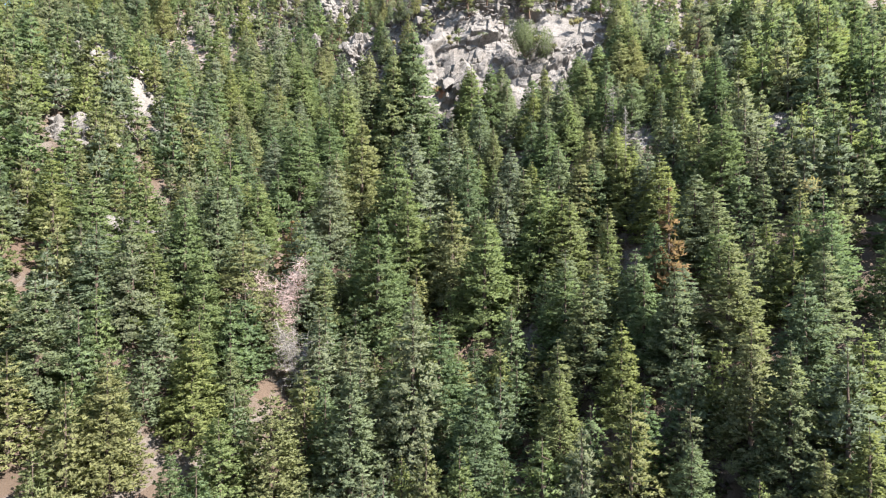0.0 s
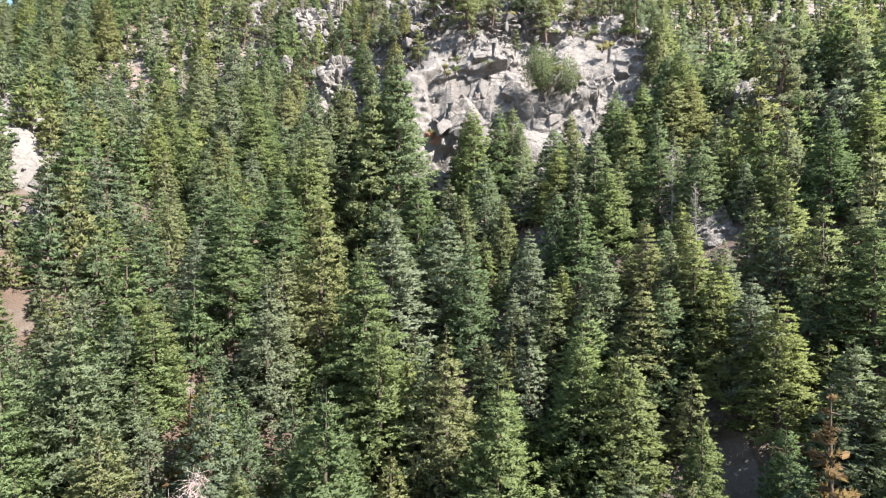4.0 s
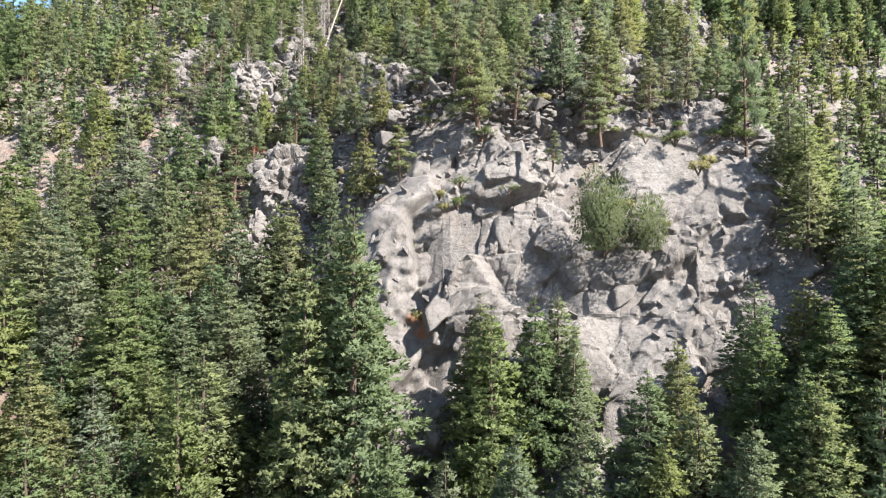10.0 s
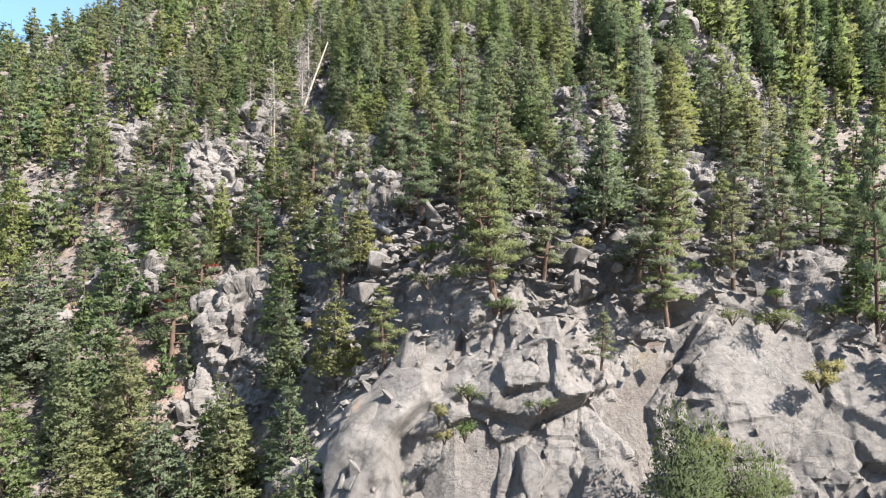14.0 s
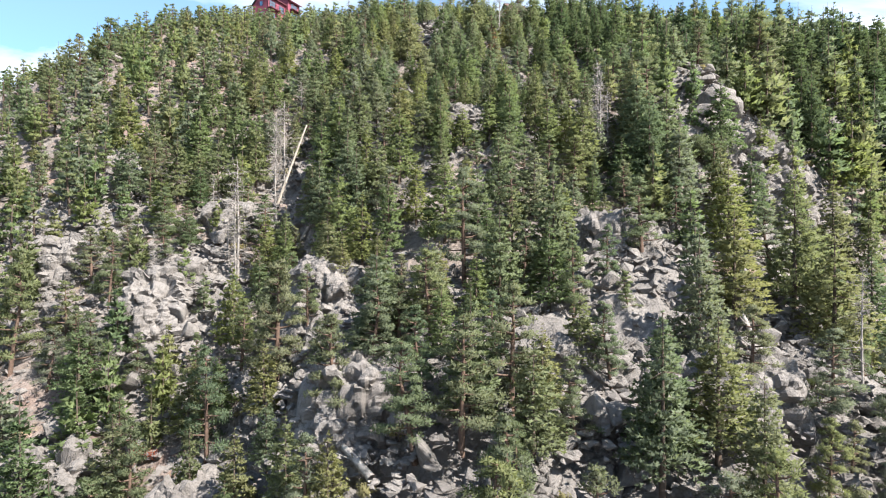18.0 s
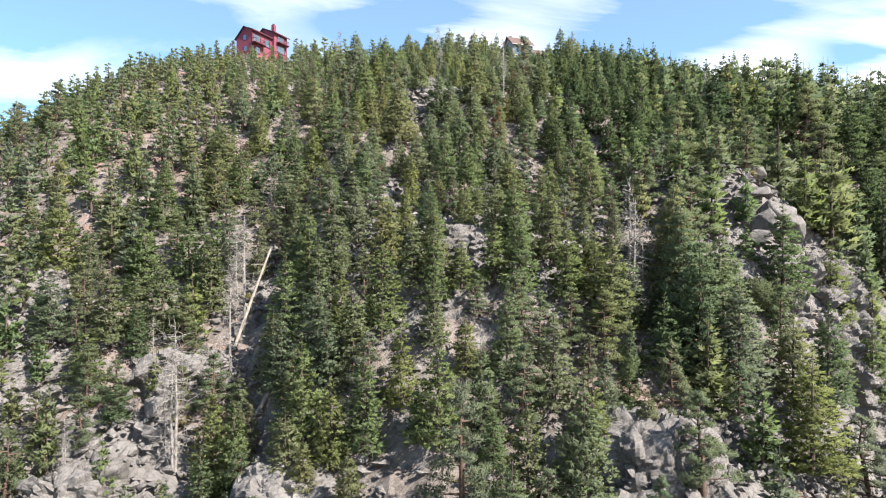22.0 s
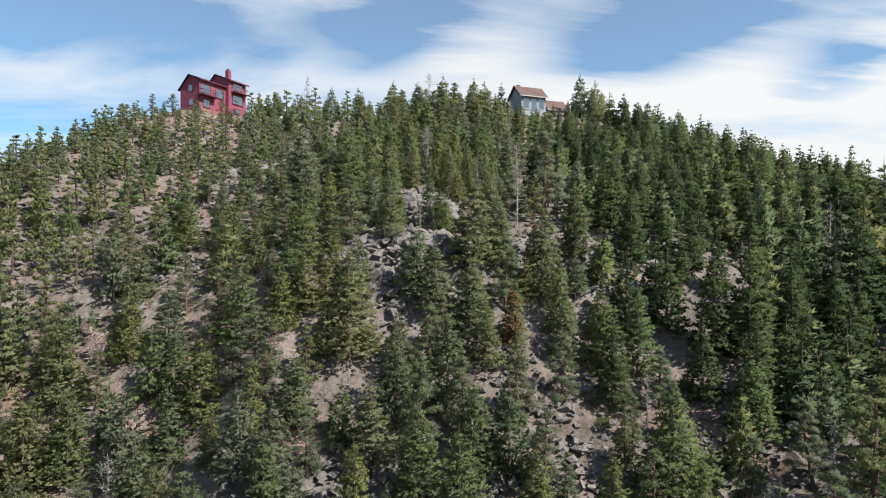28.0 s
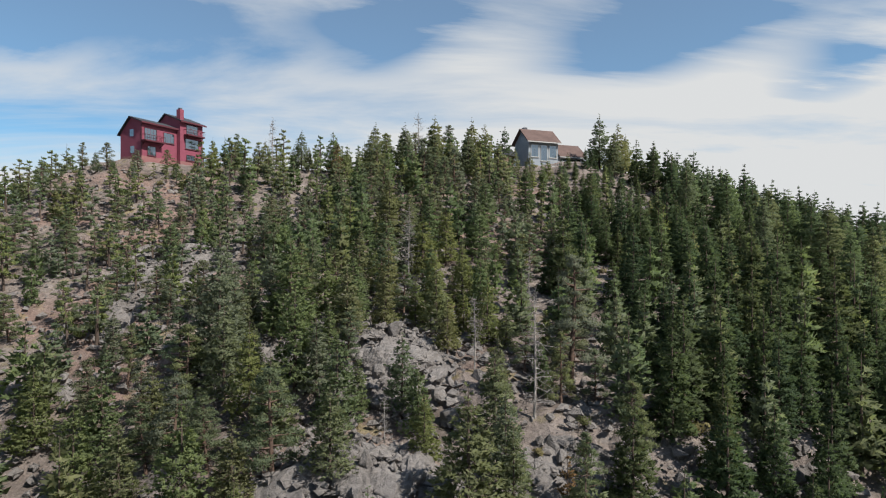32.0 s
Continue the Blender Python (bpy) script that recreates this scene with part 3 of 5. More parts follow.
def fir_parts(rng, h, r, n, whorls, bare=0.06, size=0.32, power=0.8, ragged=0.25, boughs_shown=26, tuft=8):
    """Trunk and crown of a spired conifer: whorls of drooping boughs, set with tufts of short needle sprays."""
    trunk = [tube([(0, 0, -0.8), (0.03 * h * rng.normal() * 0.2, 0, 0.4 * h), (0, 0, h * 0.985)], [0.016 * h + 0.05, 0.011 * h, 0.01], 7)]
    boughs = []
    for k in range(whorls):
        q = bare + (1 - bare) * (k + rng.random()) / whorls
        reach = r * min(1.0, 1.12 * (1 - q) ** power + 0.015) * (0.8 + 0.2 * min(1, q / 0.15))
        count = 4 + int(rng.integers(0, 3)) if q < 0.9 else 3
        a0 = rng.random() * 6.28
        for j in range(count):
            a = a0 + 6.283 * j / count + rng.normal() * 0.25
            boughs.append((q * h, a, max(0.12, reach * (1 - ragged * rng.random() ** 1.5) * (1 + 0.10 * rng.normal()))))
    boughs = np.array(boughs)
    weight = boughs[:, 2] ** 1.4 + 0.06
    m = n // tuft
    z, a, reach = boughs[rng.choice(len(boughs), m, p=weight / weight.sum())].T
    t = 0.15 + 0.87 * rng.random(m) ** 0.6
    rad = np.stack([np.cos(a), np.sin(a), 0 * a], -1)
    tan = np.stack([-np.sin(a), np.cos(a), 0 * a], -1)
    sidew = rng.normal(size=m) * (0.08 + 0.17 * t) * np.minimum(reach, 1.9)
    heart = rad * (t * reach)[:, None] + tan * sidew[:, None]
    heart[:, 2] = z - reach * (0.12 * t + 0.10 * t * t - 0.14 * t**3) + rng.normal(size=m) * 0.13 * (0.5 + reach * 0.3)
    ball = size * (0.62 + 0.4 * rng.random(m)) * np.minimum(1, 0.45 + 0.55 * reach)
    pick = np.repeat(np.arange(m), tuft)
    n = len(pick)
    d = rng.normal(size=(n, 3))
    d /= np.linalg.norm(d, axis=1)[:, None]
    at = heart[pick] + d * (ball[pick] * rng.random(n) ** 0.4)[:, None] * np.array([1.1, 1.1, 0.62])
    way = rad[pick] * 0.7 + d * 0.75 + rng.normal(size=(n, 3)) * 0.3 + np.array([0, 0, 0.28])
    way[:, 2] += 0.8 * smooth(0.86, 1.0, z[pick] / h)
    way /= np.linalg.norm(way, axis=1)[:, None]
    length = size * (0.65 + 0.7 * rng.random(n)) * np.minimum(1, 0.5 + 0.5 * reach[pick])
    outward = rad[pick] * 0.75 + d * 0.28 + (rng.normal(size=(m, 3)) * 0.22)[pick] + np.array([0, 0, 0.32])
    crown = sprays(rng, at, way, length, length * (0.42 + 0.25 * rng.random(n)), outward)
    for z, a, reach in boughs[rng.choice(len(boughs), min(boughs_shown, len(boughs)), replace=False)]:
        d = np.array([math.cos(a), math.sin(a), 0])
        trunk.append(tube([(0, 0, z), d * reach * 0.5 + (0, 0, z - 0.07 * reach), d * reach * 0.9 + (0, 0, z - 0.18 * reach)], [0.045, 0.03, 0.01], 3))
    return joined(trunk), crown


def pine_parts(rng, h, r, n, limbs, bare=0.25, lean=0.0, flat=0.55, size=0.5):
    """Trunk and crown of an open pine: crooked limbs ending in rounded, flattened tufts, with gaps between."""
    bend = rng.normal(size=2) * 0.05 * h
    stem = [(0, 0, -0.8), (bend[0] * 0.5 + lean * 0.3 * h, bend[1] * 0.5, 0.35 * h), (bend[0] + lean * 0.6 * h, bend[1], 0.7 * h), (bend[0] * 0.8 + lean * h, bend[1] * 0.8, 0.98 * h)]
    stem = np.array(stem)
    wood = [tube(stem, [0.02 * h + 0.06, 0.016 * h + 0.03, 0.009 * h + 0.02, 0.015], 7)]
    tufts = []
    for k in range(limbs):
        q = bare + (1 - bare) * (k + rng.random()) / limbs
        root = np.array([np.interp(q * h, stem[:, 2], stem[:, j]) for j in range(3)])
        up = (q - bare) / (1 - bare)
        reach = r * (0.12 + 0.95 * (1 - up) ** 0.75) * rng.uniform(0.55, 1.1)
        full = 0.6 + 0.55 * (1 - up)
        a = k * 2.4 + rng.normal() * 0.5
        d = np.array([math.cos(a), math.sin(a), 0])
        rise = rng.uniform(-0.12, 0.3) + 0.35 * q * q
        mid = root + d * reach * 0.5 + (0, 0, reach * rise * 0.25)
        tip = root + d * reach + (0, 0, reach * rise)
        wood.append(tube([root, mid, tip], [0.028 * r + 0.02, 0.016 * r + 0.015, 0.012], 4))
        tufts.append((*tip, 0.24 * full * r * rng.uniform(0.6, 1.35)))
        tufts.append((*(root + d * reach * 0.62 + (rng.normal() * 0.2, rng.normal() * 0.2, reach * rise * 0.5 + 0.1)), 0.25 * full * r * rng.uniform(0.5, 1.3)))
        if rng.random() < 0.5:
            s = np.array([-d[1], d[0], 0]) * rng.choice([-1, 1])
            tufts.append((*(tip - d * reach * 0.25 + s * 0.3 * reach), 0.23 * full * r * rng.uniform(0.7, 1.2)))
    tufts.append((*stem[-1], 0.14 * r))
    tufts.append((*(0.93 * stem[-1] + 0.07 * stem[-2]), 0.18 * r))
    tufts = np.array(tufts)
    weight = tufts[:, 3] ** 2
    pick = rng.choice(len(tufts), n, p=weight / weight.sum())
    d = rng.normal(size=(n, 3))
    d /= np.linalg.norm(d, axis=1)[:, None]
    d *= (rng.random(n) ** 0.45)[:, None]
    at = tufts[pick, :3] + d * tufts[pick, 3:4] * np.array([1.15, 1.15, flat])
    way = d + np.array([0, 0, 0.25]) + rng.normal(size=(n, 3)) * 0.45
    way /= np.linalg.norm(way, axis=1)[:, None]
    length = size * (0.6 + 0.7 * rng.random(n))
    axis = np.stack([np.interp(at[:, 2], stem[:, 2], stem[:, j]) for j in range(3)], -1)
    outward = 0.55 * d / (np.linalg.norm(d, axis=1)[:, None] + 0.05) + 0.5 * (at - axis) / r + np.array([0, 0, 0.35])
    return joined(wood), sprays(rng, at, way, length, length * (0.3 + 0.2 * rng.random(n)), outward)


def snag_parts(rng, h, limbs, spread, thick=0.008, lean=0.0, twig=1.0):
    """A dead standing tree: a bare stem with short broken branches."""
    stem = np.array([(0, 0, -0.8), (lean * 0.4 * h, 0.01 * h, 0.4 * h), (lean * h, 0, h)])
    wood = [tube(stem, [thick * h + 0.05 * twig, thick * h * 0.7 + 0.03 * twig, 0.02 * twig], 7)]
    for k in range(limbs):
        q = 0.15 + 0.83 * rng.random()
        root = np.array([np.interp(q * h, stem[:, 2], stem[:, j]) for j in range(3)])
        a = rng.random() * 6.28
        reach = spread * (1.1 - q * 0.8) * rng.uniform(0.3, 1.1)
        d = np.array([math.cos(a), math.sin(a), rng.uniform(-0.35, 0.25)])
        tip = root + d * reach
        wood.append(tube([root, root + d * reach * 0.5 + (0, 0, 0.06), tip], [0.035 * twig, 0.022 * twig, 0.008 * twig], 3))
        for j in range(3):
            b = root + d * reach * rng.uniform(0.4, 0.9)
            wood.append(tube([b, b + rng.normal(size=3) * 0.22 * spread], [0.018 * twig, 0.008 * twig], 3))
    return joined(wood)


def bush_parts(rng, r, n, flat=0.7, size=0.3, lumps=7):
    c = rng.normal(size=(lumps, 3)) * np.array([0.5, 0.5, 0.22]) * r
    c[:, 2] = np.abs(c[:, 2]) + 0.3 * r
    pick = rng.integers(0, lumps, n)
    d = rng.normal(size=(n, 3))
    d /= np.linalg.norm(d, axis=1)[:, None]
    at = c[pick] + d * (rng.random(n) ** 0.4)[:, None] * 0.5 * r * np.array([1, 1, flat])
    at[:, 2] = np.maximum(at[:, 2], 0.02)
    way = d + rng.normal(size=(n, 3)) * 0.5
    way /= np.linalg.norm(way, axis=1)[:, None]
    length = size * (0.6 + 0.7 * rng.random(n))
    wood = [tube([(0, 0, -0.3), p * 0.6, p], [0.05, 0.03, 0.01], 4) for p in c]
    return joined(wood), sprays(rng, at, way, length, length * 0.5, 0.5 * d + 0.6 * (at - (0, 0, 0.3 * r)) / r + np.array([0, 0, 0.2]))


def hull(rng, size, n=14, boxy=0.55):
    """An angular block: the hull of points near a box, its edges slightly broken."""
    bm = bmesh.new()
    for k in range(n):
        d = Vector(rng.normal(size=3))
        d.normalize()
        m = max(abs(c) for c in d)
        d = d.lerp(d / m, boxy)
        bm.verts.new(Vector((d.x * size[0], d.y * size[1], d.z * size[2])) * rng.uniform(0.46, 0.54))
    res = bmesh.ops.convex_hull(bm, input=bm.verts)
    bmesh.ops.delete(bm, geom=[g for g in set(res["geom_interior"] + res["geom_unused"]) if isinstance(g, bmesh.types.BMVert)], context="VERTS")
    bmesh.ops.dissolve_limit(bm, angle_limit=radians(9), verts=bm.verts, edges=bm.edges)
    bmesh.ops.bevel(bm, geom=list(bm.edges), offset=0.035 * min(size), segments=1, affect="EDGES", profile=0.6)
    bmesh.ops.triangulate(bm, faces=bm.faces)
    return bm


def ground_at(x, y):
    return float(ground(x, y))


# Places of bare rock: x, y, radius, size of the blocks and their number
ROCKY = [
    (33.3, 149.9, 5, 1.9, 26), (45.3, 163.1, 3, 1.6, 10), (-24.8, 134.3, 3.5, 1.6, 16), (-35.6, 140.6, 3.5, 1.3, 14), (-35, 134.3, 3, 1.1, 10), (-4.8, 121.8, 2.6, 1.3, 12), (-1.8, 111.3, 3, 1.7, 8), (10.7, 116.1, 2.8, 1.2, 12), (23, 120.1, 3.5, 0.7, 14), (27, 127.8, 3.5, 0.7, 14), (22.4, 118.1, 3, 0.8, 10), (4.3, 149.3, 3.2, 1.1, 20), (-4.4, 160.3, 2.4, 0.9, 9), (5.7, 160.5, 2.4, 1, 8), (-0.3, 146.8, 2.4, 0.8, 8), (0.6, 196, 3.4, 0.9, 18), (1.9, 180.7, 3.4, 1, 18), (14.4, 191.2, 2.6, 0.5, 8), (-3.1, 184.7, 2, 0.8, 8),
]
ROCKY += [
    (-29.1, 214.7, 4, 0.6, 12), (-30.2, 201.5, 3, 0.7, 10), (12.2, 165.3, 3, 0.9, 14), (8.3, 168.1, 2.5, 0.7, 10), (-0.9, 179.8, 3, 0.9, 12), (21.9, 164.6, 2.5, 0.7, 8), (-34.4, 135.9, 3, 1.6, 12), (-24, 132.9, 3, 1.3, 12), (-15.3, 114.4, 3, 1.6, 10), (-14.4, 121.9, 3, 1.5, 10), (31.9, 83.1, 2.2, 1.8, 6), (-45, 81, 5, 2, 14), (-37.6, 74.5, 3, 1.3, 8), (-23.2, 88.4, 2.5, 1, 6), (26, 104.4, 3, 1, 10), (-3, 117.7, 3, 1.3, 10), (9.8, 106.7, 3, 0.9, 10), (47.4, 125.9, 3, 1.1, 8),
]

# ================= trees =================
seeds = np.random.default_rng(11)


def tree_proto(name, parts, needle, bark, label, category="tree"):
    base = new(name)
    base.empty_display_size = 0.2
    (tv, tf), crown = parts
    part("trunk", mesh_from("trunk", tv, tf), bark, base)
    part("crown", leafy("crown", *crown), needle, base)
    return tagged(base, label, category)


def snag_proto(wood, material, label):
    me = mesh_from("dead_tree", *wood)
    me.materials.append(material)
    return tagged(new("dead_tree", me), label, "dead tree", "dead trees on the slope")


TALL = [tree_proto("tall_fir", fir_parts(seeds, 18.0, 4.6, 26000, 40, size=0.275, power=p, ragged=0.3, boughs_shown=14), M_FIR, M_BARK, "tall dense green fir at the foot of the slope") for p in (0.86, 0.76, 0.92, 0.82, 0.72)]
GIANT = [tree_proto("giant_fir", fir_parts(seeds, 23.0, 4.6, 40000, 46, size=0.27, power=0.8, ragged=0.35, boughs_shown=16), M_FIR, M_BARK, "very tall slender green fir beside the cliff") for k in range(2)]
YOUNG = [tree_proto("young_fir", fir_parts(seeds, 9.0, 2.6, 6500, 24, size=0.24, power=0.8, ragged=0.32, boughs_shown=10), M_FIR, M_BARK, "young green fir between the taller trees") for k in range(3)]
FIRS = [tree_proto("fir_tree", fir_parts(seeds, 9.0, 2.35, 7000, 24, bare=0.10, size=0.225, power=0.76, ragged=0.38, boughs_shown=14), M_UPFIR, M_BARK, "dark green fir on the rocky mountain slope") for k in range(5)]
PINES = [tree_proto("pine_tree", pine_parts(seeds, 8.0, 2.25, 6600, 30, bare=0.14, flat=0.6, size=0.2), M_PINE, M_REDBARK, "open-crowned green pine among granite rocks") for k in range(5)]
DARK = [tree_proto("spruce_tree", fir_parts(seeds, 9.0, 2.1, 5200, 26, bare=0.05, size=0.27, power=0.76, ragged=0.36, boughs_shown=10), M_DARK, M_BARK, "dark green fir on the ridge flank, shade put into its needles") for k in range(3)]
for group, some in (("spruces of the ridge flank", DARK), ("tall firs of the lower forest", TALL), ("giant firs beside the cliff", GIANT), ("young firs of the lower forest", YOUNG), ("firs of the upper slope", FIRS), ("pines of the upper slope", PINES)):
    for p in some:
        tagged(p, group=group)
SNAGS = [snag_proto(snag_parts(seeds, 9.0, 58, 1.8), M_DEAD, "bare silver-grey dead tree standing on the slope") for k in range(3)]
KINDS = {"T": (TALL, 18.0, 4.5), "U": (YOUNG, 9.0, 2.3), "G": (GIANT, 23.0, 4.6), "F": (FIRS, 9.0, 1.95), "P": (PINES, 8.0, 2.1), "D": (DARK, 9.0, 2.1), "S": (SNAGS, 9.0, 1.5)}
used = set()
taken = []


def plant(kind, x, y, h, wide=1.0, turn=None, lean=(0.0, 0.0), sink=0.25):
    """Stands a tree of a kind at a plan point: h metres high, wide times its usual width."""
    protos, h0, r0 = KINDS[kind]
    which = int(seeds.integers(0, len(protos)))
    s = h / h0
    turn = float(seeds.uniform(0, 360)) if turn is None else turn
    m = pose(x, y, ground_at(x, y) - sink, lean[0], lean[1], turn) @ Matrix.Diagonal((s * wide, s * wide, s, 1))
    key = protos[which]
    if key.name in used:
        ob = copy_thing(key, m)
    else:
        used.add(key.name)
        ob = key
        ob.matrix_basis = m
    ob.matrix_basis = m
    taken.append((x, y, r0 * s * wide))
    return ob


# Trees told apart: plan x, y and height
def wood_width(x, y):
    return 0.82 + 0.36 * float(lattice(round(x * 3), round(y * 3), 9))


for part_of_wood in (
    [(-22.8, 48.1, 8.6), (-23.0, 54.7, 8.8), (-6.2, 40.8, 9.8), (-2.1, 42.5, 13.3), (-5.7, 54.2, 13.3), (3.9, 56.0, 12.1), (9.2, 58.0, 11.4), (14.3, 45.3, 8.6), (19.2, 40.9, 8.7), (17.4, 34.4, 8.6), (7.7, 40.4, 7.5), (13.0, 31.8, 6.6), (17.9, 28.6, 5.9), (-20.6, 37.4, 8.5), (-14.3, 38.8, 7.8), (2.2, 39.5, 8.9), (21.0, 50.8, 8.7), (17.4, 61.3, 8.8), (25.4, 55.6, 8.7), (19.3, 57.4, 7.7), (15.3, 74.8, 8.9), (18.5, 80.9, 8.6), (-18.7, 61.6, 8.6), (-10.6, 54.5, 8.1)],
    [(0.9, 60.8, 12.2), (-5.2, 66.8, 13.6), (-9.6, 72.2, 14.7), (-12.5, 55.2, 11.8), (-17.2, 52.5, 9.6), (15.7, 41.3, 8.7), (11.7, 46.1, 8.6), (-0.2, 43.5, 10.5), (-26.7, 39.9, 8.9), (-34.6, 54.0, 8.8), (-30.2, 52.5, 8.8), (-17.4, 42.4, 8.4), (22.6, 36.2, 8.7), (20.8, 35.1, 8.5), (29.7, 66.4, 8.6), (55.9, 101.2, 9.1), (33.6, 67.8, 8.5), (-16.5, 70.2, 11.2), (18.2, 31.9, 8.7), (19.8, 28.3, 6.6), (-16.3, 36.4, 6.4), (-11.3, 40, 8.9), (9.8, 49.0, 8.1), (-26.6, 46.8, 8.7)],
    [(-7.1, 55.7, 10.1), (-12.1, 65.2, 11.1), (-3.6, 62.2, 12.1), (-0.5, 61.5, 10.3), (9.4, 59.9, 8.8), (11.7, 56.4, 8.7), (18.3, 59.3, 8.0), (19.5, 54.9, 8.7), (14.9, 59.9, 8.1), (-14.1, 58.7, 8.5), (-18.8, 63.2, 7.5), (-23.5, 51.7, 8.5), (22.1, 49.9, 7.1), (17.5, 50.6, 6.6), (17.3, 44.0, 6.5), (4.8, 59.0, 9.3), (8.8, 66.6, 8.8), (14.2, 52.5, 7.3), (-21.7, 56.8, 8.5), (-9.6, 91.2, 11.9), (-30.1, 89.8, 8.6), (12.5, 73.5, 8.6), (-5.3, 93.8, 22.4), (-7.9, 94.1, 20.7)],
    [(-13, 107.8, 11.4), (3.7, 92.1, 10.0), (8.8, 92.1, 8.8), (12.4, 85.2, 8.4), (18.8, 80.3, 8.6), (24.6, 85.5, 8.7), (21.0, 83.0, 8.8), (25.6, 82.0, 7.6), (22.4, 72.3, 8.1), (-3.7, 72.1, 14.4), (2.9, 71.1, 11.9), (0.8, 74.8, 11.7), (-15.0, 80.6, 10.8), (-14.1, 90.8, 13.9), (-25.8, 96.3, 11.7), (-21.5, 97.1, 10.4), (-31.0, 100.6, 11.6), (-41.7, 113.1, 12.2), (17.8, 63.1, 8.3), (6.3, 69.3, 7.9), (-29.8, 76.3, 8.9), (-29.7, 85.3, 8.7), (-26.6, 86.0, 8.6), (-19.6, 78.6, 8.6)],
    [(-23.4, 70.3, 8.7), (-19.6, 71.3, 8.6), (-12.1, 69.3, 11), (-21.0, 62.1, 6.9), (5.0, 84.1, 10.6), (8.1, 73.4, 8.6), (16.1, 67.2, 7.5), (15.5, 60.7, 7.4), (9.9, 68.0, 8.1), (-45.9, 108.1, 12.1), (-39.7, 94.7, 8.5), (-4.3, 89.7, 24.4), (-7.2, 89.2, 22.9), (-29.8, 105.2, 9.8), (-34.5, 107.7, 10.1), (-21.7, 94.4, 10.4), (-14.2, 87.2, 14.2), (-10.8, 89.9, 11.4), (-16.2, 84.9, 7.6), (4.2, 89.7, 13.4), (7.1, 90.9, 11.1), (9.5, 90.4, 8.7), (14.3, 85.8, 8.6), (21.3, 83.2, 8.4)],
    [(18.8, 85.5, 7.5), (12.1, 81.6, 8.5), (-35.5, 101.8, 8.6), (-24.2, 89.2, 8.2), (-18.2, 97.4, 6.8), (-23.7, 83.2, 8.8), (15.5, 79.9, 8.7), (23.6, 81.8, 8.6), (-1.9, 86.4, 11.0), (25.8, 84.8, 8.5), (2.7, 82.4, 8.5), (6.7, 81.0, 7.5), (16.3, 75.5, 7.9), (-15.3, 98.7, 10.1), (-32, 116.4, 11.3), (-26.0, 104.6, 12.1), (-20.8, 104.6, 10.1), (21, 141.8, 11.6), (21.2, 143.8, 11.6), (21.3, 138.9, 11.1), (45.8, 223.8, 11.2), (52, 216.3, 10.8), (49.8, 193.1, 11.3), (-12.9, 195, 11)],
    [(42.8, 240.7, 11), (46.9, 236.2, 11.3), (49.8, 230, 11.2), (54.8, 234, 11.4), (56.4, 231.2, 11.8), (54.2, 224, 11.8), (57.9, 226.7, 11.3), (56.8, 219.5, 11.1)],
):
    for x, y, h in part_of_wood:
        plant("G" if h > 18 else "T", x, y, h, (1.0 if y > 120 or h > 18 else 1.28) * wood_width(x, y))
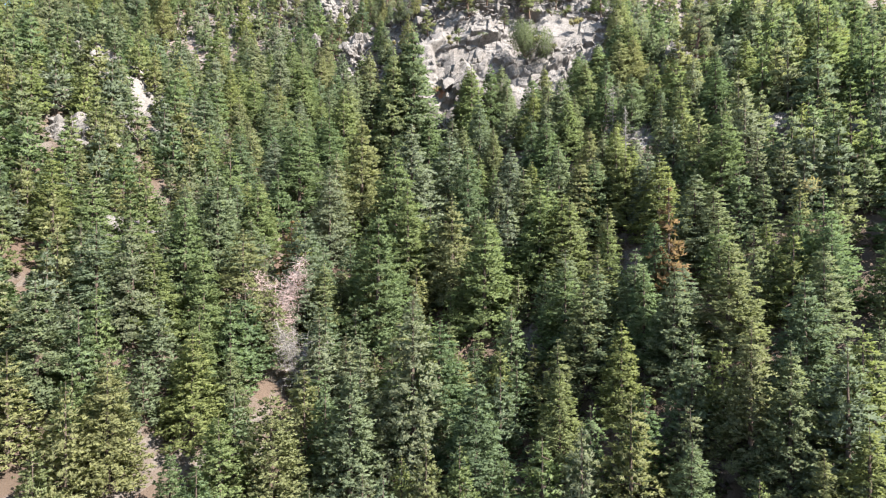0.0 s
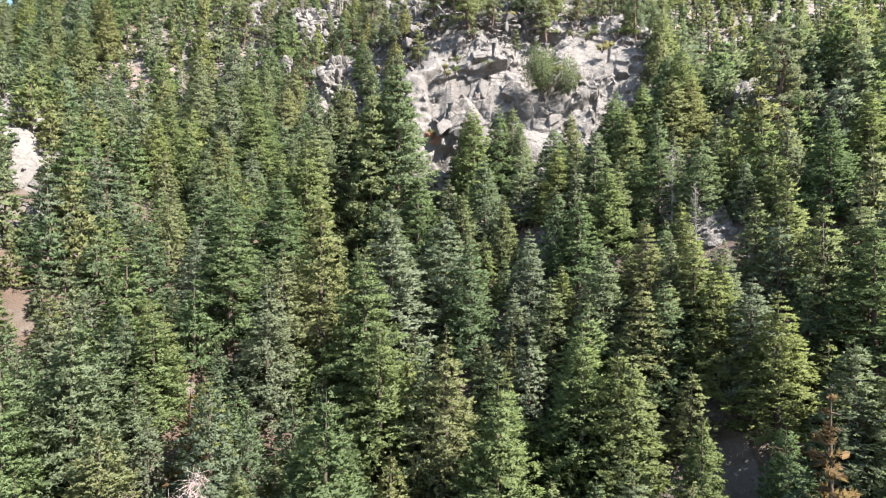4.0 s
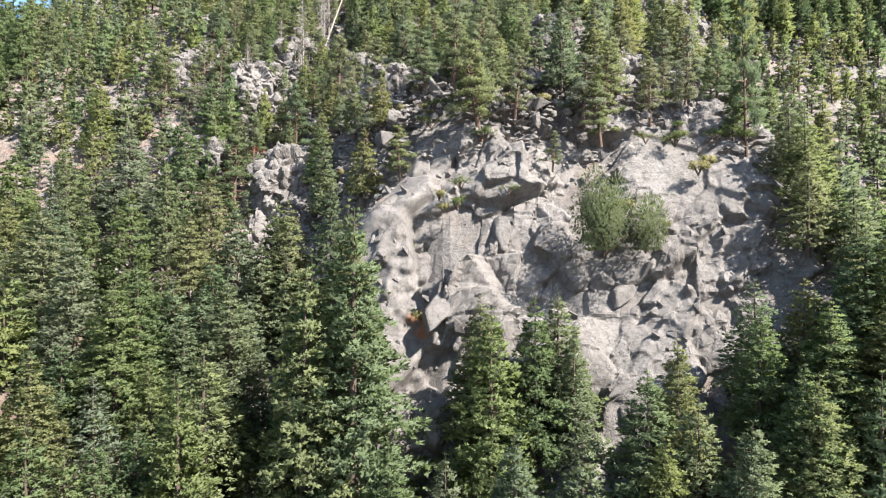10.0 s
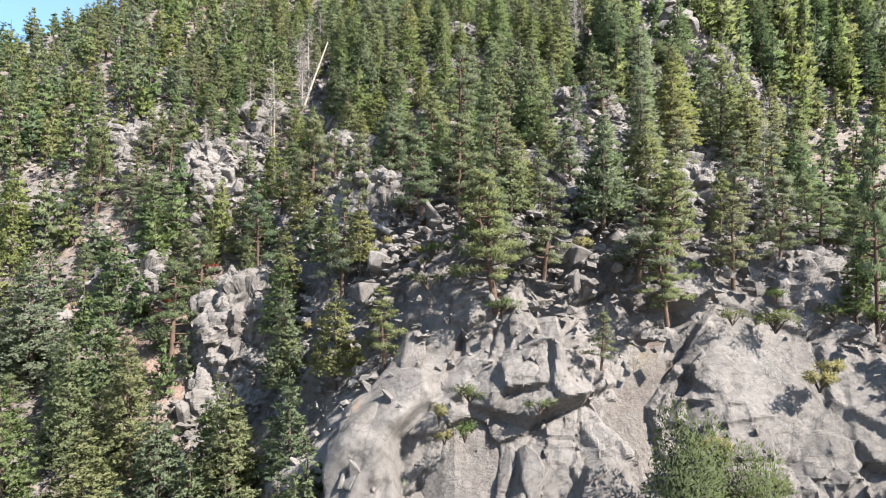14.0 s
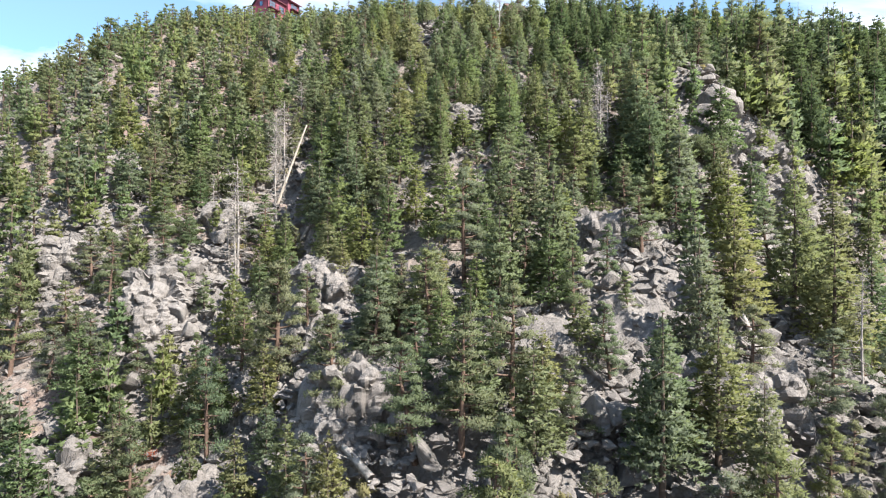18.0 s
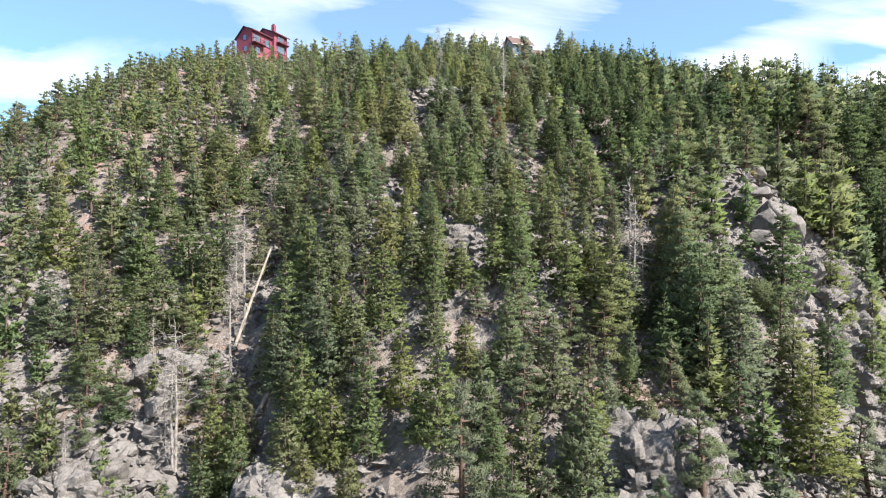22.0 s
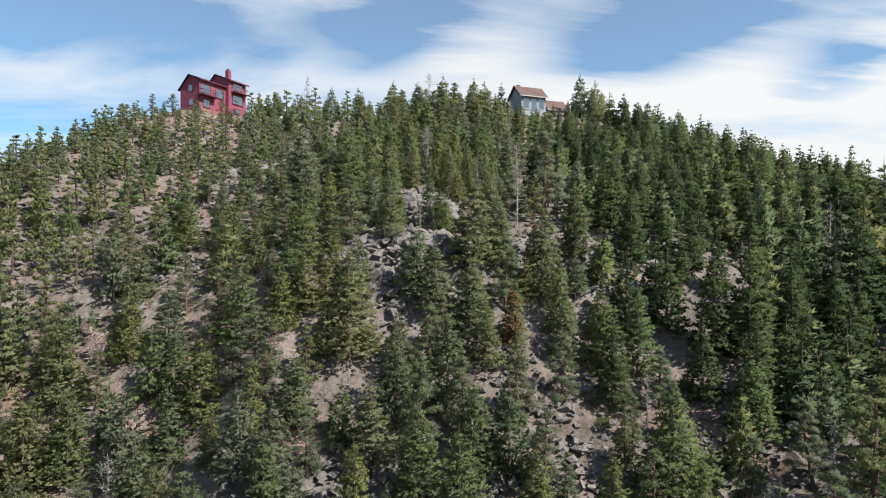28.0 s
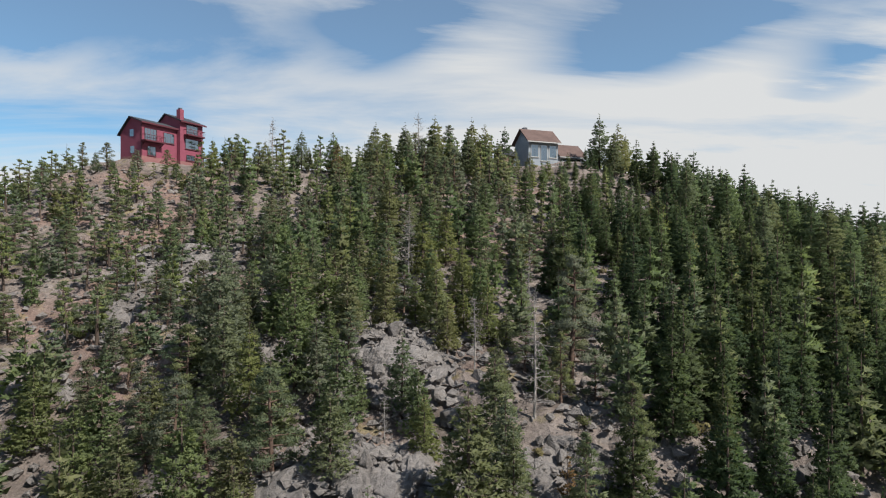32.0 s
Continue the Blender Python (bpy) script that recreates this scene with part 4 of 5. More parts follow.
for part_of_wood in (
    [(26, 103.9, 4.7), (-10.6, 112.4, 7.9), (-12.2, 125.4, 6.1), (-6.7, 102.6, 10.3), (-8.7, 103.6, 9.3), (-14.9, 105.9, 8.5), (-25.4, 114.9, 9.6), (12.8, 111.6, 9), (16.4, 113.1, 7.6), (10.2, 119.4, 5.2), (-3.4, 122.6, 8.1), (-8.7, 137.9, 8.9), (-41, 126.9, 9.7), (-10.4, 119.9, 4.8), (7.2, 116.1, 5.3), (18.3, 120.1, 9), (27.6, 125.3, 10.3), (-12.3, 119.3, 6.3), (-16.7, 122.8, 6.8), (-28, 128.6, 8.3), (0.2, 124.1, 6.6), (2.9, 115.3, 8.1), (-3, 125.3, 7.2), (-7.4, 140.8, 7.8)],
    [(23.8, 137.8, 9.5), (27.7, 137.6, 7.4), (35.9, 146.1, 7.8), (6.9, 129.3, 8.2), (9.2, 125.1, 6.7), (-1.3, 137.8, 6.9), (-11.9, 145.8, 9), (-22.4, 123.3, 7.3), (-28.2, 122.1, 7.5), (43.5, 140.1, 7.7), (41.2, 142.1, 7.9), (-8.6, 142.6, 8.2), (-3.8, 136.1, 7.8), (-12.6, 144.3, 6.4), (10, 128.1, 9.7), (6.7, 149.6, 6.9), (0.5, 148.8, 6.3), (23.9, 141.3, 9.6), (31.1, 145.1, 8.6), (31.6, 139.6, 8.8), (37.6, 143.3, 7.3), (-24.7, 142.1, 4.1), (-18.6, 127.3, 6.9), (6.3, 113.3, 6.5)],
    [(13.4, 113.3, 7.9), (39.7, 139.1, 3.4), (-16.3, 138.1, 5.7), (-34.7, 155.6, 6.3), (-33.8, 147.8, 6.7), (-27.1, 150.3, 6.4), (-24.8, 156.3, 7.6), (-18.6, 166.1, 7.8), (-9.8, 155.9, 6.7), (-7.3, 154.4, 6.3), (1.3, 157.6, 4.8), (9.5, 161.9, 4.5), (8.6, 152.1, 5.3), (17.3, 160.4, 8.3), (22.7, 146.6, 8.7), (26.1, 150.6, 4.7), (15.5, 141.9, 8.7), (-3.3, 143.4, 8.1), (-0.9, 145.6, 6.8), (3.9, 151.9, 4.8), (-11.3, 150.9, 7.1), (3.5, 138.9, 5.2), (6.6, 138.4, 7.6), (9.8, 136.6, 7.7)],
    [(-11.5, 142.6, 7.6), (-25, 150.9, 8.5), (-25.9, 147.9, 5.8), (-38.2, 156.1, 9.3), (-22.7, 155.1, 8.1), (-28.8, 148.6, 8.1), (-29, 145.1, 5.9), (-20.8, 157.1, 7.4), (17, 142.6, 6.4), (-3.7, 170.6, 9), (6.3, 178.1, 9.2), (0.2, 159, 4.1), (8.8, 158, 6.2), (1, 146.3, 6.6), (12.8, 152.8, 5.2), (-9.7, 176, 6), (-6.3, 175, 5.3), (-10.2, 157.5, 6.2), (-22.8, 174.8, 7.1), (8.4, 144.8, 7), (14.4, 147, 6.7), (17.8, 157.5, 5.7), (11.5, 147.5, 7.1), (-6.5, 151.3, 6.2)],
    [(-3.1, 150.5, 5.3), (3.4, 145, 5), (-26.4, 171.5, 7.9), (-29.8, 161.8, 8.6), (-28.5, 154.3, 8.3), (-21.4, 153.5, 8.6), (-3.9, 176.5, 5.4), (5.7, 172.5, 7.4), (1.3, 175.5, 7.2), (6.3, 145.5, 6.1), (-12.7, 173.1, 8.1), (-8, 174.6, 6.1), (2.8, 174.6, 6.6), (6.1, 174.3, 5.2), (10.5, 175.8, 4.5), (13, 171.3, 5.7), (-1.2, 163.1, 6.4), (5.5, 162.8, 6.4), (2, 160.8, 7.2), (-6.7, 165.6, 5.8), (-9.5, 162.3, 6.6), (-19.3, 174.6, 6.6), (-22.8, 166.6, 7.4), (-28, 173.6, 6.4)],
    [(24.1, 164.6, 6), (-4.2, 174.6, 6.1), (-16.4, 163.3, 7.3), (-25.1, 165.3, 7.7), (-24.5, 180.3, 6.8), (2.1, 188.6, 6.1), (-1.5, 180.8, 5.4), (-15.2, 197.3, 4.8), (-5.3, 170.3, 5.6), (3.3, 186.5, 5.2), (8.3, 185.5, 6.8), (-12.4, 199, 4.8), (-8.1, 198.2, 9), (-2, 225.5, 8.2), (-4.5, 217, 8), (5.3, 217.7, 7.4), (9.4, 219.5, 7.6), (8.8, 179.2, 6.5), (-6.2, 185.5, 6.5), (-15.3, 188.5, 6.6), (-18.4, 187.7, 6.5), (-23.4, 188.2, 6.2), (-23.3, 198.2, 4.8), (-14.5, 182.5, 6.1)],
    [(-18.2, 184.2, 7.1), (-7, 180.5, 5.1), (-4.3, 190.5, 6.1), (6.8, 201.2, 4.3), (-29.2, 258, 4.8), (-22.5, 258, 4.8), (-19.7, 258, 4.8), (-12.2, 255.5, 4.8), (-7.4, 258, 8.9), (-1.6, 257, 7.8), (3.5, 257.2, 10.1), (10.2, 257.5, 9.6), (10.8, 229.7, 7.2)],
):
    for x, y, h in part_of_wood:
        plant("F", x, y, h, 1.12 * wood_width(x, y))
for part_of_wood in (
    [(31.9, 78.6, 10), (-2.6, 106.4, 5), (4.5, 105.7, 8.1), (19.7, 106.2, 5.4), (39.4, 119.9, 8), (10.4, 102.9, 3.1), (-6.5, 113.2, 6.6), (-16.6, 125.7, 8.8), (13.6, 106.2, 6.1), (7.6, 106.7, 5.9), (-0.3, 114.2, 6.4), (26.6, 108.4, 4.8), (58.4, 128.7, 9.9), (-20.8, 122.4, 7.8), (-5.4, 118.9, 7.1), (-27.9, 130.1, 6.8), (-21.7, 118.4, 8.4), (14.9, 104.6, 5.2), (2.3, 113.9, 7.3), (43.8, 126.6, 7.5), (-38.2, 131.1, 6.4), (-25.7, 143.6, 4.1), (4.2, 107.3, 7.5), (3, 128.8, 9)],
    [(-5.8, 120.8, 5.4), (-11.7, 127.1, 9.7), (-29.6, 135.8, 7.2), (-3.8, 120.6, 7.2), (-10.1, 130.8, 5.2), (15.6, 106.8, 6.3), (22.8, 111.8, 3.1), (-35.5, 131.1, 9.9), (14.6, 123.3, 3.2), (10.8, 124.1, 5.8), (23.1, 107.1, 4.5), (17.3, 128.6, 6.3), (47, 169.8, 10), (-57.9, 179.1, 7.5), (5.3, 115.6, 7.9), (-1.8, 122.6, 5.1), (0.5, 122.1, 6.1), (-55.4, 167.3, 7.3), (-54.9, 181.1, 8.8), (12.6, 138.1, 4), (46.7, 164.4, 9.4), (42.3, 168.9, 7.5), (-13.6, 160.4, 6.6), (15.5, 155.1, 5.1)],
    [(22.7, 144.8, 10), (-15, 162.3, 5.3), (25.7, 160.3, 5.1), (26.2, 156, 7.9), (-48.4, 215.1, 4.8), (-49.9, 201.3, 4.8), (-39.5, 217.8, 4.8), (-27.6, 206.8, 4.8), (-50.5, 209.1, 4.8), (-19.5, 178.6, 5.7), (14.8, 193.2, 10), (-30.4, 228.2, 4.8), (-38.9, 228.5, 4.8), (-41.3, 222.2, 4.8), (-42.4, 216.5, 4.8), (-24.9, 239.5, 4.8), (-50.8, 235.2, 4.8), (-46.4, 219, 4.8), (-17.7, 232, 4.8), (-22, 203.7, 4.8), (-30.4, 203.5, 4.5), (-33.8, 200.7, 4.8), (-27.1, 217.5, 4.8), (-34.4, 217.5, 4.8)],
    [(-26.7, 235, 4.8), (-52.6, 250.5, 4.8), (-56.9, 250.5, 4.8), (-72.3, 258, 4.8), (-36.8, 256.2, 4.8), (-42.7, 251.2, 4.5), (-47.6, 251.5, 3.9), (-33.7, 258, 4.8), (21.9, 234.7, 6.1)],
):
    for x, y, h in part_of_wood:
        plant("P", x, y, h, wood_width(x, y))
for part_of_wood in (
    [(15.8, 167.9, 7.4), (27, 170.5, 10), (44, 165.8, 7.7), (18.5, 173.6, 7.7), (21.9, 176.6, 5.9), (27.5, 177.1, 6), (28.5, 173.3, 6.8), (32.2, 174.1, 7.8), (36.2, 174.6, 8.3), (37.8, 174.1, 7.4), (21.4, 187.8, 8.8), (27.1, 188.1, 8.3), (33.1, 189.6, 9.1), (17.5, 209.8, 9.6), (16.2, 211, 5.6), (23.4, 205.2, 6.1), (19.8, 185.5, 7.5), (15.7, 180.5, 6.7), (21.8, 182.7, 6.7), (27.3, 193.7, 7), (27, 186, 7.6), (29.1, 187, 6.4), (31.3, 207, 8.9), (29.9, 195.2, 7.2)],
    [(39, 199.5, 7.4), (38.1, 194, 7.4), (16.1, 256.7, 8.1), (27, 253.7, 3.2), (38.5, 251.5, 8.4), (40.7, 249.7, 8.9), (25, 228.7, 8.6), (16.9, 234, 7.6), (35.6, 229.5, 9.4), (26.9, 221, 7.8)],
):
    for x, y, h in part_of_wood:
        plant("D", x, y, h, wood_width(x, y))
for part_of_wood in (
    [(20.4, 73.2, 7.5), (20.6, 68.8, 6.5), (-40.3, 116.6, 7.1), (28.6, 119.3, 8), (-17.6, 152.1, 11.4), (-19.2, 140.3, 11.6), (17.9, 145.1, 9.9), (-26, 137.1, 4.5), (-19.3, 140.1, 9.5), (-26.5, 138.1, 4.6), (28.9, 175.6, 6), (-20.5, 141.4, 6.7), (-17.3, 147.4, 10.9), (-19.2, 156.6, 6.4), (17.6, 142.6, 10.8), (-24, 146.9, 5.2), (-19.3, 155, 7.9), (18.6, 144, 8), (40.3, 181.8, 7.7), (-5.8, 157, 2.8), (-18.2, 163.3, 5.9), (25.3, 157.8, 5), (13.6, 207.1, 6.2), (1, 217.6, 7)],
    [(-35.9, 181.3, 3.2), (-3.8, 166.8, 3.6), (17.7, 166.3, 3.9), (46.5, 194.6, 3.9), (11.2, 187.7, 8.9), (7.4, 193.7, 5.8), (1.4, 210.2, 7.7), (-26.4, 258, 9.5), (0.4, 258, 10.2), (13.1, 184.2, 2.1), (1.2, 184.7, 3.8), (-5, 197.2, 2.6), (-47.1, 220, 5.1)],
):
    for x, y, h in part_of_wood:
        plant("S", x, y, h)


plant("P", 26.7, 103.0, 12.5, 0.42)
# Firs along the crest, either side of the grey house and between the houses.
for x, y, h in ((9.5, 255, 8.5), (12.5, 256, 9), (14.6, 253.5, 6.5), (36.5, 256, 9.5), (33.8, 258.5, 10.5), (35.2, 254, 8), (38.5, 258, 7.5), (17.3, 251.5, 5.5), (19.8, 250.5, 5.0), (22.8, 249.5, 4.0), (-8, 256, 8), (-2, 258, 8.5), (3.5, 256, 8), (-15, 257, 8), (-21, 258, 7.5), (-27, 256, 6.5), (-33, 259, 6), (-40.5, 250, 3.6), (-54, 249.5, 3.8), (-50.5, 248.5, 2.8)):
    plant("F", x, y, h, 1.1)
# Young firs before the bare shrubs.
for x, y, h in ((-19.5, 49.5, 9), (-22, 52, 11), (-18, 45, 8), (-24, 47, 10), (-15.5, 44.5, 6.5), (-20.5, 55.5, 12)):
    plant("T", x, y, h, 1.1)
# Firs on the floor of the gully and below the eastern spur.
for x, y, h in ((12, 41, 7.5), (14.5, 44, 8), (10.5, 45.5, 8.5), (16.5, 47.5, 8), (13.5, 60, 9), (16.5, 63, 8.5), (12.5, 66, 9), (17.5, 58.5, 8), (11, 56.5, 9.5), (19.5, 61.5, 7)):
    plant("T", x, y, h, 1.25)
# Firs on the scree east of the cliff top.
for x, y, h in ((22, 123, 8.5), (28.5, 122, 9), (31, 128, 9.5), (26, 132.5, 8.5), (33.5, 133, 9), (36.5, 127, 10), (34, 120.5, 9), (39.5, 134, 9.5), (41, 126, 9.5), (30, 116.5, 8)):
    plant("F", x, y, h, 1.25)
# Firs in the shaded gully west of the cliff.
for x, y, h in ((-9, 107.5, 8), (-12.5, 105.5, 10), (-6.2, 108.8, 7), (-10.5, 112, 6.5), (-14.5, 109.5, 9), (-5, 112.8, 5.5), (-17.5, 107, 10), (-8, 115.5, 6)):
    plant("F", x, y, h, 1.05)


# The rest of the wood, in even spacing between the trees above.
cells = {}
for x, y, r in taken:
    cells.setdefault((int(x // 6), int(y // 6)), []).append((x, y, r))


def free_spot(x, y, gap):
    i, j = int(x // 6), int(y // 6)
    for di in (-1, 0, 1):
        for dj in (-1, 0, 1):
            for a, b, r in cells.get((i + di, j + dj), ()):
                if math.hypot(a - x, b - y) < gap + 0.5 * r:
                    return False
    return True


def open_ground(x, y):
    """Bare places where no tree stands."""
    if -7 < x < 27 and 90 < y < 108:
        return True
    if math.hypot(x - 0.5, y - 179) < 4.8 or math.hypot(x - 3.5, y - 190) < 3:
        return True
    if 7 < x < 19 and 86 < y < 92:
        return True
    for hx, hy, hr in [(a, b, 0.75 * c) for a, b, c, _, _ in ROCKY] + [(-50, 262, 11), (24, 262, 10), (12, 185, 4), (-16.5, 148.5, 4), (-13, 46.5, 3.0), (-12, 42, 2.0), (32, 139, 3.5), (-15, 110, 6), (23, 67, 2.5), (34, 60, 2.5), (-41, 67, 2.5), (-31.5, 56, 2)]:
        if math.hypot(x - hx, (y - hy)) < hr:
            return True
    return False


wood = np.random.default_rng(23)
quota = {"T": 290, "U": 290, "F": 280, "P": 290, "D": 240}
count = {"T": 152, "U": 0, "F": 157, "P": 82, "D": 0}
rest, sown = [], []
for k in range(24000):
    x, y = wood.uniform(-125, 95), wood.uniform(27, 268)
    reach = 13 + 0.74 * min(y, 112 if x > 0 else 140)
    if abs(x) > reach or open_ground(x, y):
        continue
    low = y < 100 or (x < -10 and y < 112) or (x < -60 and y < 150) or (x > 42 and y < 112)
    thin = 1.0 if low else 1.0 + 0.8 * float(fbm(x / 16, y / 16, 77, 2))
    if x < 15 and y > 178:
        thin *= 0.3 if x < -15 else 0.55
    if x > 15 and y > 165:
        thin *= 1.35
    if -75 < x < 0 and 148 < y < 190:
        thin *= 1.5
    if -15 < x < 28 and 100 < y < 134:
        thin *= 0.15
    if x > 24 and 112 < y < 142:
        thin *= 1.8
    if wood.random() > thin:
        continue
    understory = low and y < 104 and abs(x) < 16 + 0.55 * y
    gap = (1.1 if understory else 2.5 if low else 1.3) * wood.uniform(0.85, 1.3)
    if not free_spot(x, y, gap):
        continue
    if understory:
        kind, h, wide = "U", wood.uniform(4.0, 8.0), wood.uniform(0.95, 1.3)
    elif low:
        kind, h, wide = "T", wood.uniform(9.5, 14), wood.uniform(0.8, 1.15)
    elif wood.random() < (0.62 if y > 120 else 0.4) * 1.0:
        kind, h, wide = "F", wood.uniform(3.6, 8.0), wood.uniform(0.85, 1.2)
    else:
        kind, h, wide = "P", wood.uniform(3.4, 6.8), wood.uniform(0.8, 1.15)
    if x > 20 and y > 165:
        kind, h = "D" if wood.random() < 0.75 else "F", wood.uniform(5.0, 8.2)
    if x > 34 and 150 < y < 205:
        kind, h = "F" if wood.random() < 0.5 else "D", wood.uniform(7.0, 11.0)
    if x < -15 and y > 200:
        kind, h = "P" if wood.random() < 0.7 else "F", wood.uniform(3.8, 6.2)
    if y > 240:
        h = wood.uniform(5.0, 8.0)
    if (17 < x < 42 and 236 < y < 262) or (-62 < x < -36 and 238 < y < 258):
        if wood.random() < 0.3:
            continue
        h = wood.uniform(2.4, 4.4)
    sown.append((abs(x) + 0.3 * max(0.0, y - 170), kind, x, y, h, wide))
    cells.setdefault((int(x // 6), int(y // 6)), []).append((x, y, 0.2 * h))
# Those along the middle of the way are things of their own, those farther out are joined below.
for _, kind, x, y, h, wide in sorted(sown):
    if count[kind] < quota[kind]:
        plant(kind, x, y, h, wide)
        count[kind] += 1
    else:
        rest.append((kind, x, y, h, wide))

# The wood goes on over the flanks of the mountain.
for k in range(1500):
    x, y = wood.uniform(-190, 170), wood.uniform(-15, 275)
    reach = 14 + 0.74 * min(y, 112 if x > 0 else 140)
    if y > 0 and abs(x) < max(reach, 20) + 2 or (y <= 20 and abs(x) < 60):
        continue
    if wood.random() < 0.15 + max(0.0, (abs(x) - 120) / 90):
        continue
    rest.append(("O", x, y, wood.uniform(8, 15) * (1.0 if y < 120 else 0.7), wood.uniform(0.8, 1.15)))

# Trees past the countable ones: one joined wood.
KINDS["O"] = (TALL, 18.0, 4.5)
thin_forms = {
    "O": [fir_parts(seeds, 18.0, 4.6, 320, 24, size=2.6, power=0.84, boughs_shown=0) for k in range(3)],
    "T": [fir_parts(seeds, 18.0, 4.6, 4200, 30, size=0.6, power=0.84, boughs_shown=0) for k in range(3)],
    "U": [fir_parts(seeds, 9.0, 2.5, 2200, 20, size=0.4, power=0.8, boughs_shown=0) for k in range(3)],
    "F": [fir_parts(seeds, 9.0, 2.0, 880, 18, size=0.56, power=0.8, boughs_shown=0) for k in range(3)],
    "D": [fir_parts(seeds, 9.0, 2.0, 880, 18, size=0.56, power=0.76, boughs_shown=0) for k in range(3)],
    "P": [pine_parts(seeds, 8.0, 1.9, 880, 16, flat=0.6, size=0.46) for k in range(3)],
}
cv, cf, cn_all, ct, tv, tf = [], [], [], [], [], []
nc = nt = 0
for kind, x, y, h, wide in rest:
    (wv, wf), (lv, lf, ln) = thin_forms[kind][int(wood.integers(0, 3))]
    s = h / KINDS[kind][1]
    a = wood.uniform(0, 6.28)
    m = np.array([[math.cos(a), -math.sin(a), 0], [math.sin(a), math.cos(a), 0], [0, 0, 1]]).T * np.array([1, 1, 1])
    at = np.array([x, y, ground_at(x, y) - 0.25])
    cv.append((lv @ m) * (s * wide, s * wide, s) + at)
    cf.append(lf + nc)
    cn_all.append(ln @ m)
    nc += len(lv)
    ct.append(np.full(len(lf), 1.0 if kind == "D" else 0.86 * wood.random(), np.float32))
    tv.append((wv @ m) * (s * wide, s * wide, s) + at)
    tf.append(wf + nt)
    nt += len(wv)
far = new("distant_conifers")
far.empty_display_size = 0.2
tagged(far, "dense green conifers covering the far mountain slope", "forest", kind="stuff")
me = leafy("crowns", np.concatenate(cv), np.concatenate(cf), np.concatenate(cn_all))
me.attributes.new("tint", "FLOAT", "FACE").data.foreach_set("value", np.concatenate(ct))
tagged(part("crowns", me, M_FAR, far), kind="stuff")
tagged(part("trunks", mesh_from("trunks", np.concatenate(tv), np.concatenate(tf)), M_BARK, far), kind="stuff")

# ================= boulders, scree and shrubs =================
stone = np.random.default_rng(41)
BLOCKS = []
for k in range(14):
    s = stone.uniform(0.75, 1.25, 3)
    bm = hull(stone, (s[0], s[1], s[2] * 0.85), 13 + k % 5, 0.85)
    me = bpy.data.meshes.new("boulder")
    bm.to_mesh(me)
    bm.free()
    me.materials.append(M_ROCK)
    BLOCKS.append(me)
for rx, ry, rr, size, n in ROCKY + [(0.5, 178.5, 4.4, 1.0, 76), (3.5, 190, 3, 0.9, 26), (-20, 143, 6, 1.3, 30), (-30, 128, 7, 1.4, 30), (-33, 146, 6, 1.2, 24), (22, 120, 7, 1.3, 36), (8, 122, 7, 1.2, 36)]:
    for k in range(int(0.47 * n)):
        a, d = stone.uniform(0, 6.28), rr * math.sqrt(stone.random()) * 1.1
        x, y = rx + d * math.cos(a), ry + d * math.sin(a)
        s = size * stone.uniform(0.55, 1.5)
        ob = new("boulder", BLOCKS[int(stone.integers(0, len(BLOCKS)))])
        ob.matrix_world = pose(x, y, ground_at(x, y) + 0.22 * s, stone.uniform(-22, 22), stone.uniform(-22, 22), stone.uniform(0, 360)) @ Matrix.Diagonal((s, s * stone.uniform(0.8, 1.2), s * stone.uniform(0.75, 1.25), 1))
        tagged(ob, "angular pinkish grey granite boulder on the slope" if s > 0.9 else "small angular grey granite block among scree", "boulder", "boulders of the slope")

# Angular blocks that stand out of the cliff, drawn out along its joints.
deep = np.random.default_rng(47)
face = cliff_face.data
co = np.empty(len(face.vertices) * 3, np.float32)
face.vertices.foreach_get("co", co)
co = co.reshape(len(cs), len(cu), 3)
SHARP = []
for k in range(12):
    bm = hull(deep, tuple(deep.uniform(0.8, 1.2, 3)), 9 + k % 4, 0.6)
    me = bpy.data.meshes.new("rock_block")
    bm.to_mesh(me)
    bm.free()
    me.materials.append(M_ROCK)
    SHARP.append(me)
made = 0
while made < 60:
    i, j = int(deep.integers(12, len(cs) - 60)), int(deep.integers(60, len(cu) - 60))
    p = co[i, j]
    if math.hypot((p[0] - 20.8) / 4.6, (p[2] - EYE - 38.5) / 5) < 0.95 or p[0] < -8 or p[0] > 34:
        continue
    along = Vector((-0.5, -0.42, -0.76)) + Vector(deep.normal(size=3) * 0.14)
    along.normalize()
    off = Vector((0.25, -0.83, 0.5)) + Vector(deep.normal(size=3) * 0.2)
    off = (off - along * off.dot(along)).normalized()
    across = off.cross(along)
    size = 0.7 + 1.6 * deep.random() ** 1.7
    turn = Matrix((along, across, off)).transposed().to_4x4()
    ob = part("rock_block", SHARP[int(deep.integers(0, 12))], M_ROCK, cliff_face)
    ob.matrix_basis = Matrix.Translation(Vector(p) - off * 0.12 * size) @ turn @ Matrix.Diagonal((size * deep.uniform(1.3, 2.3), size * deep.uniform(0.7, 1.1), size * deep.uniform(0.8, 1.2), 1))
    made += 1

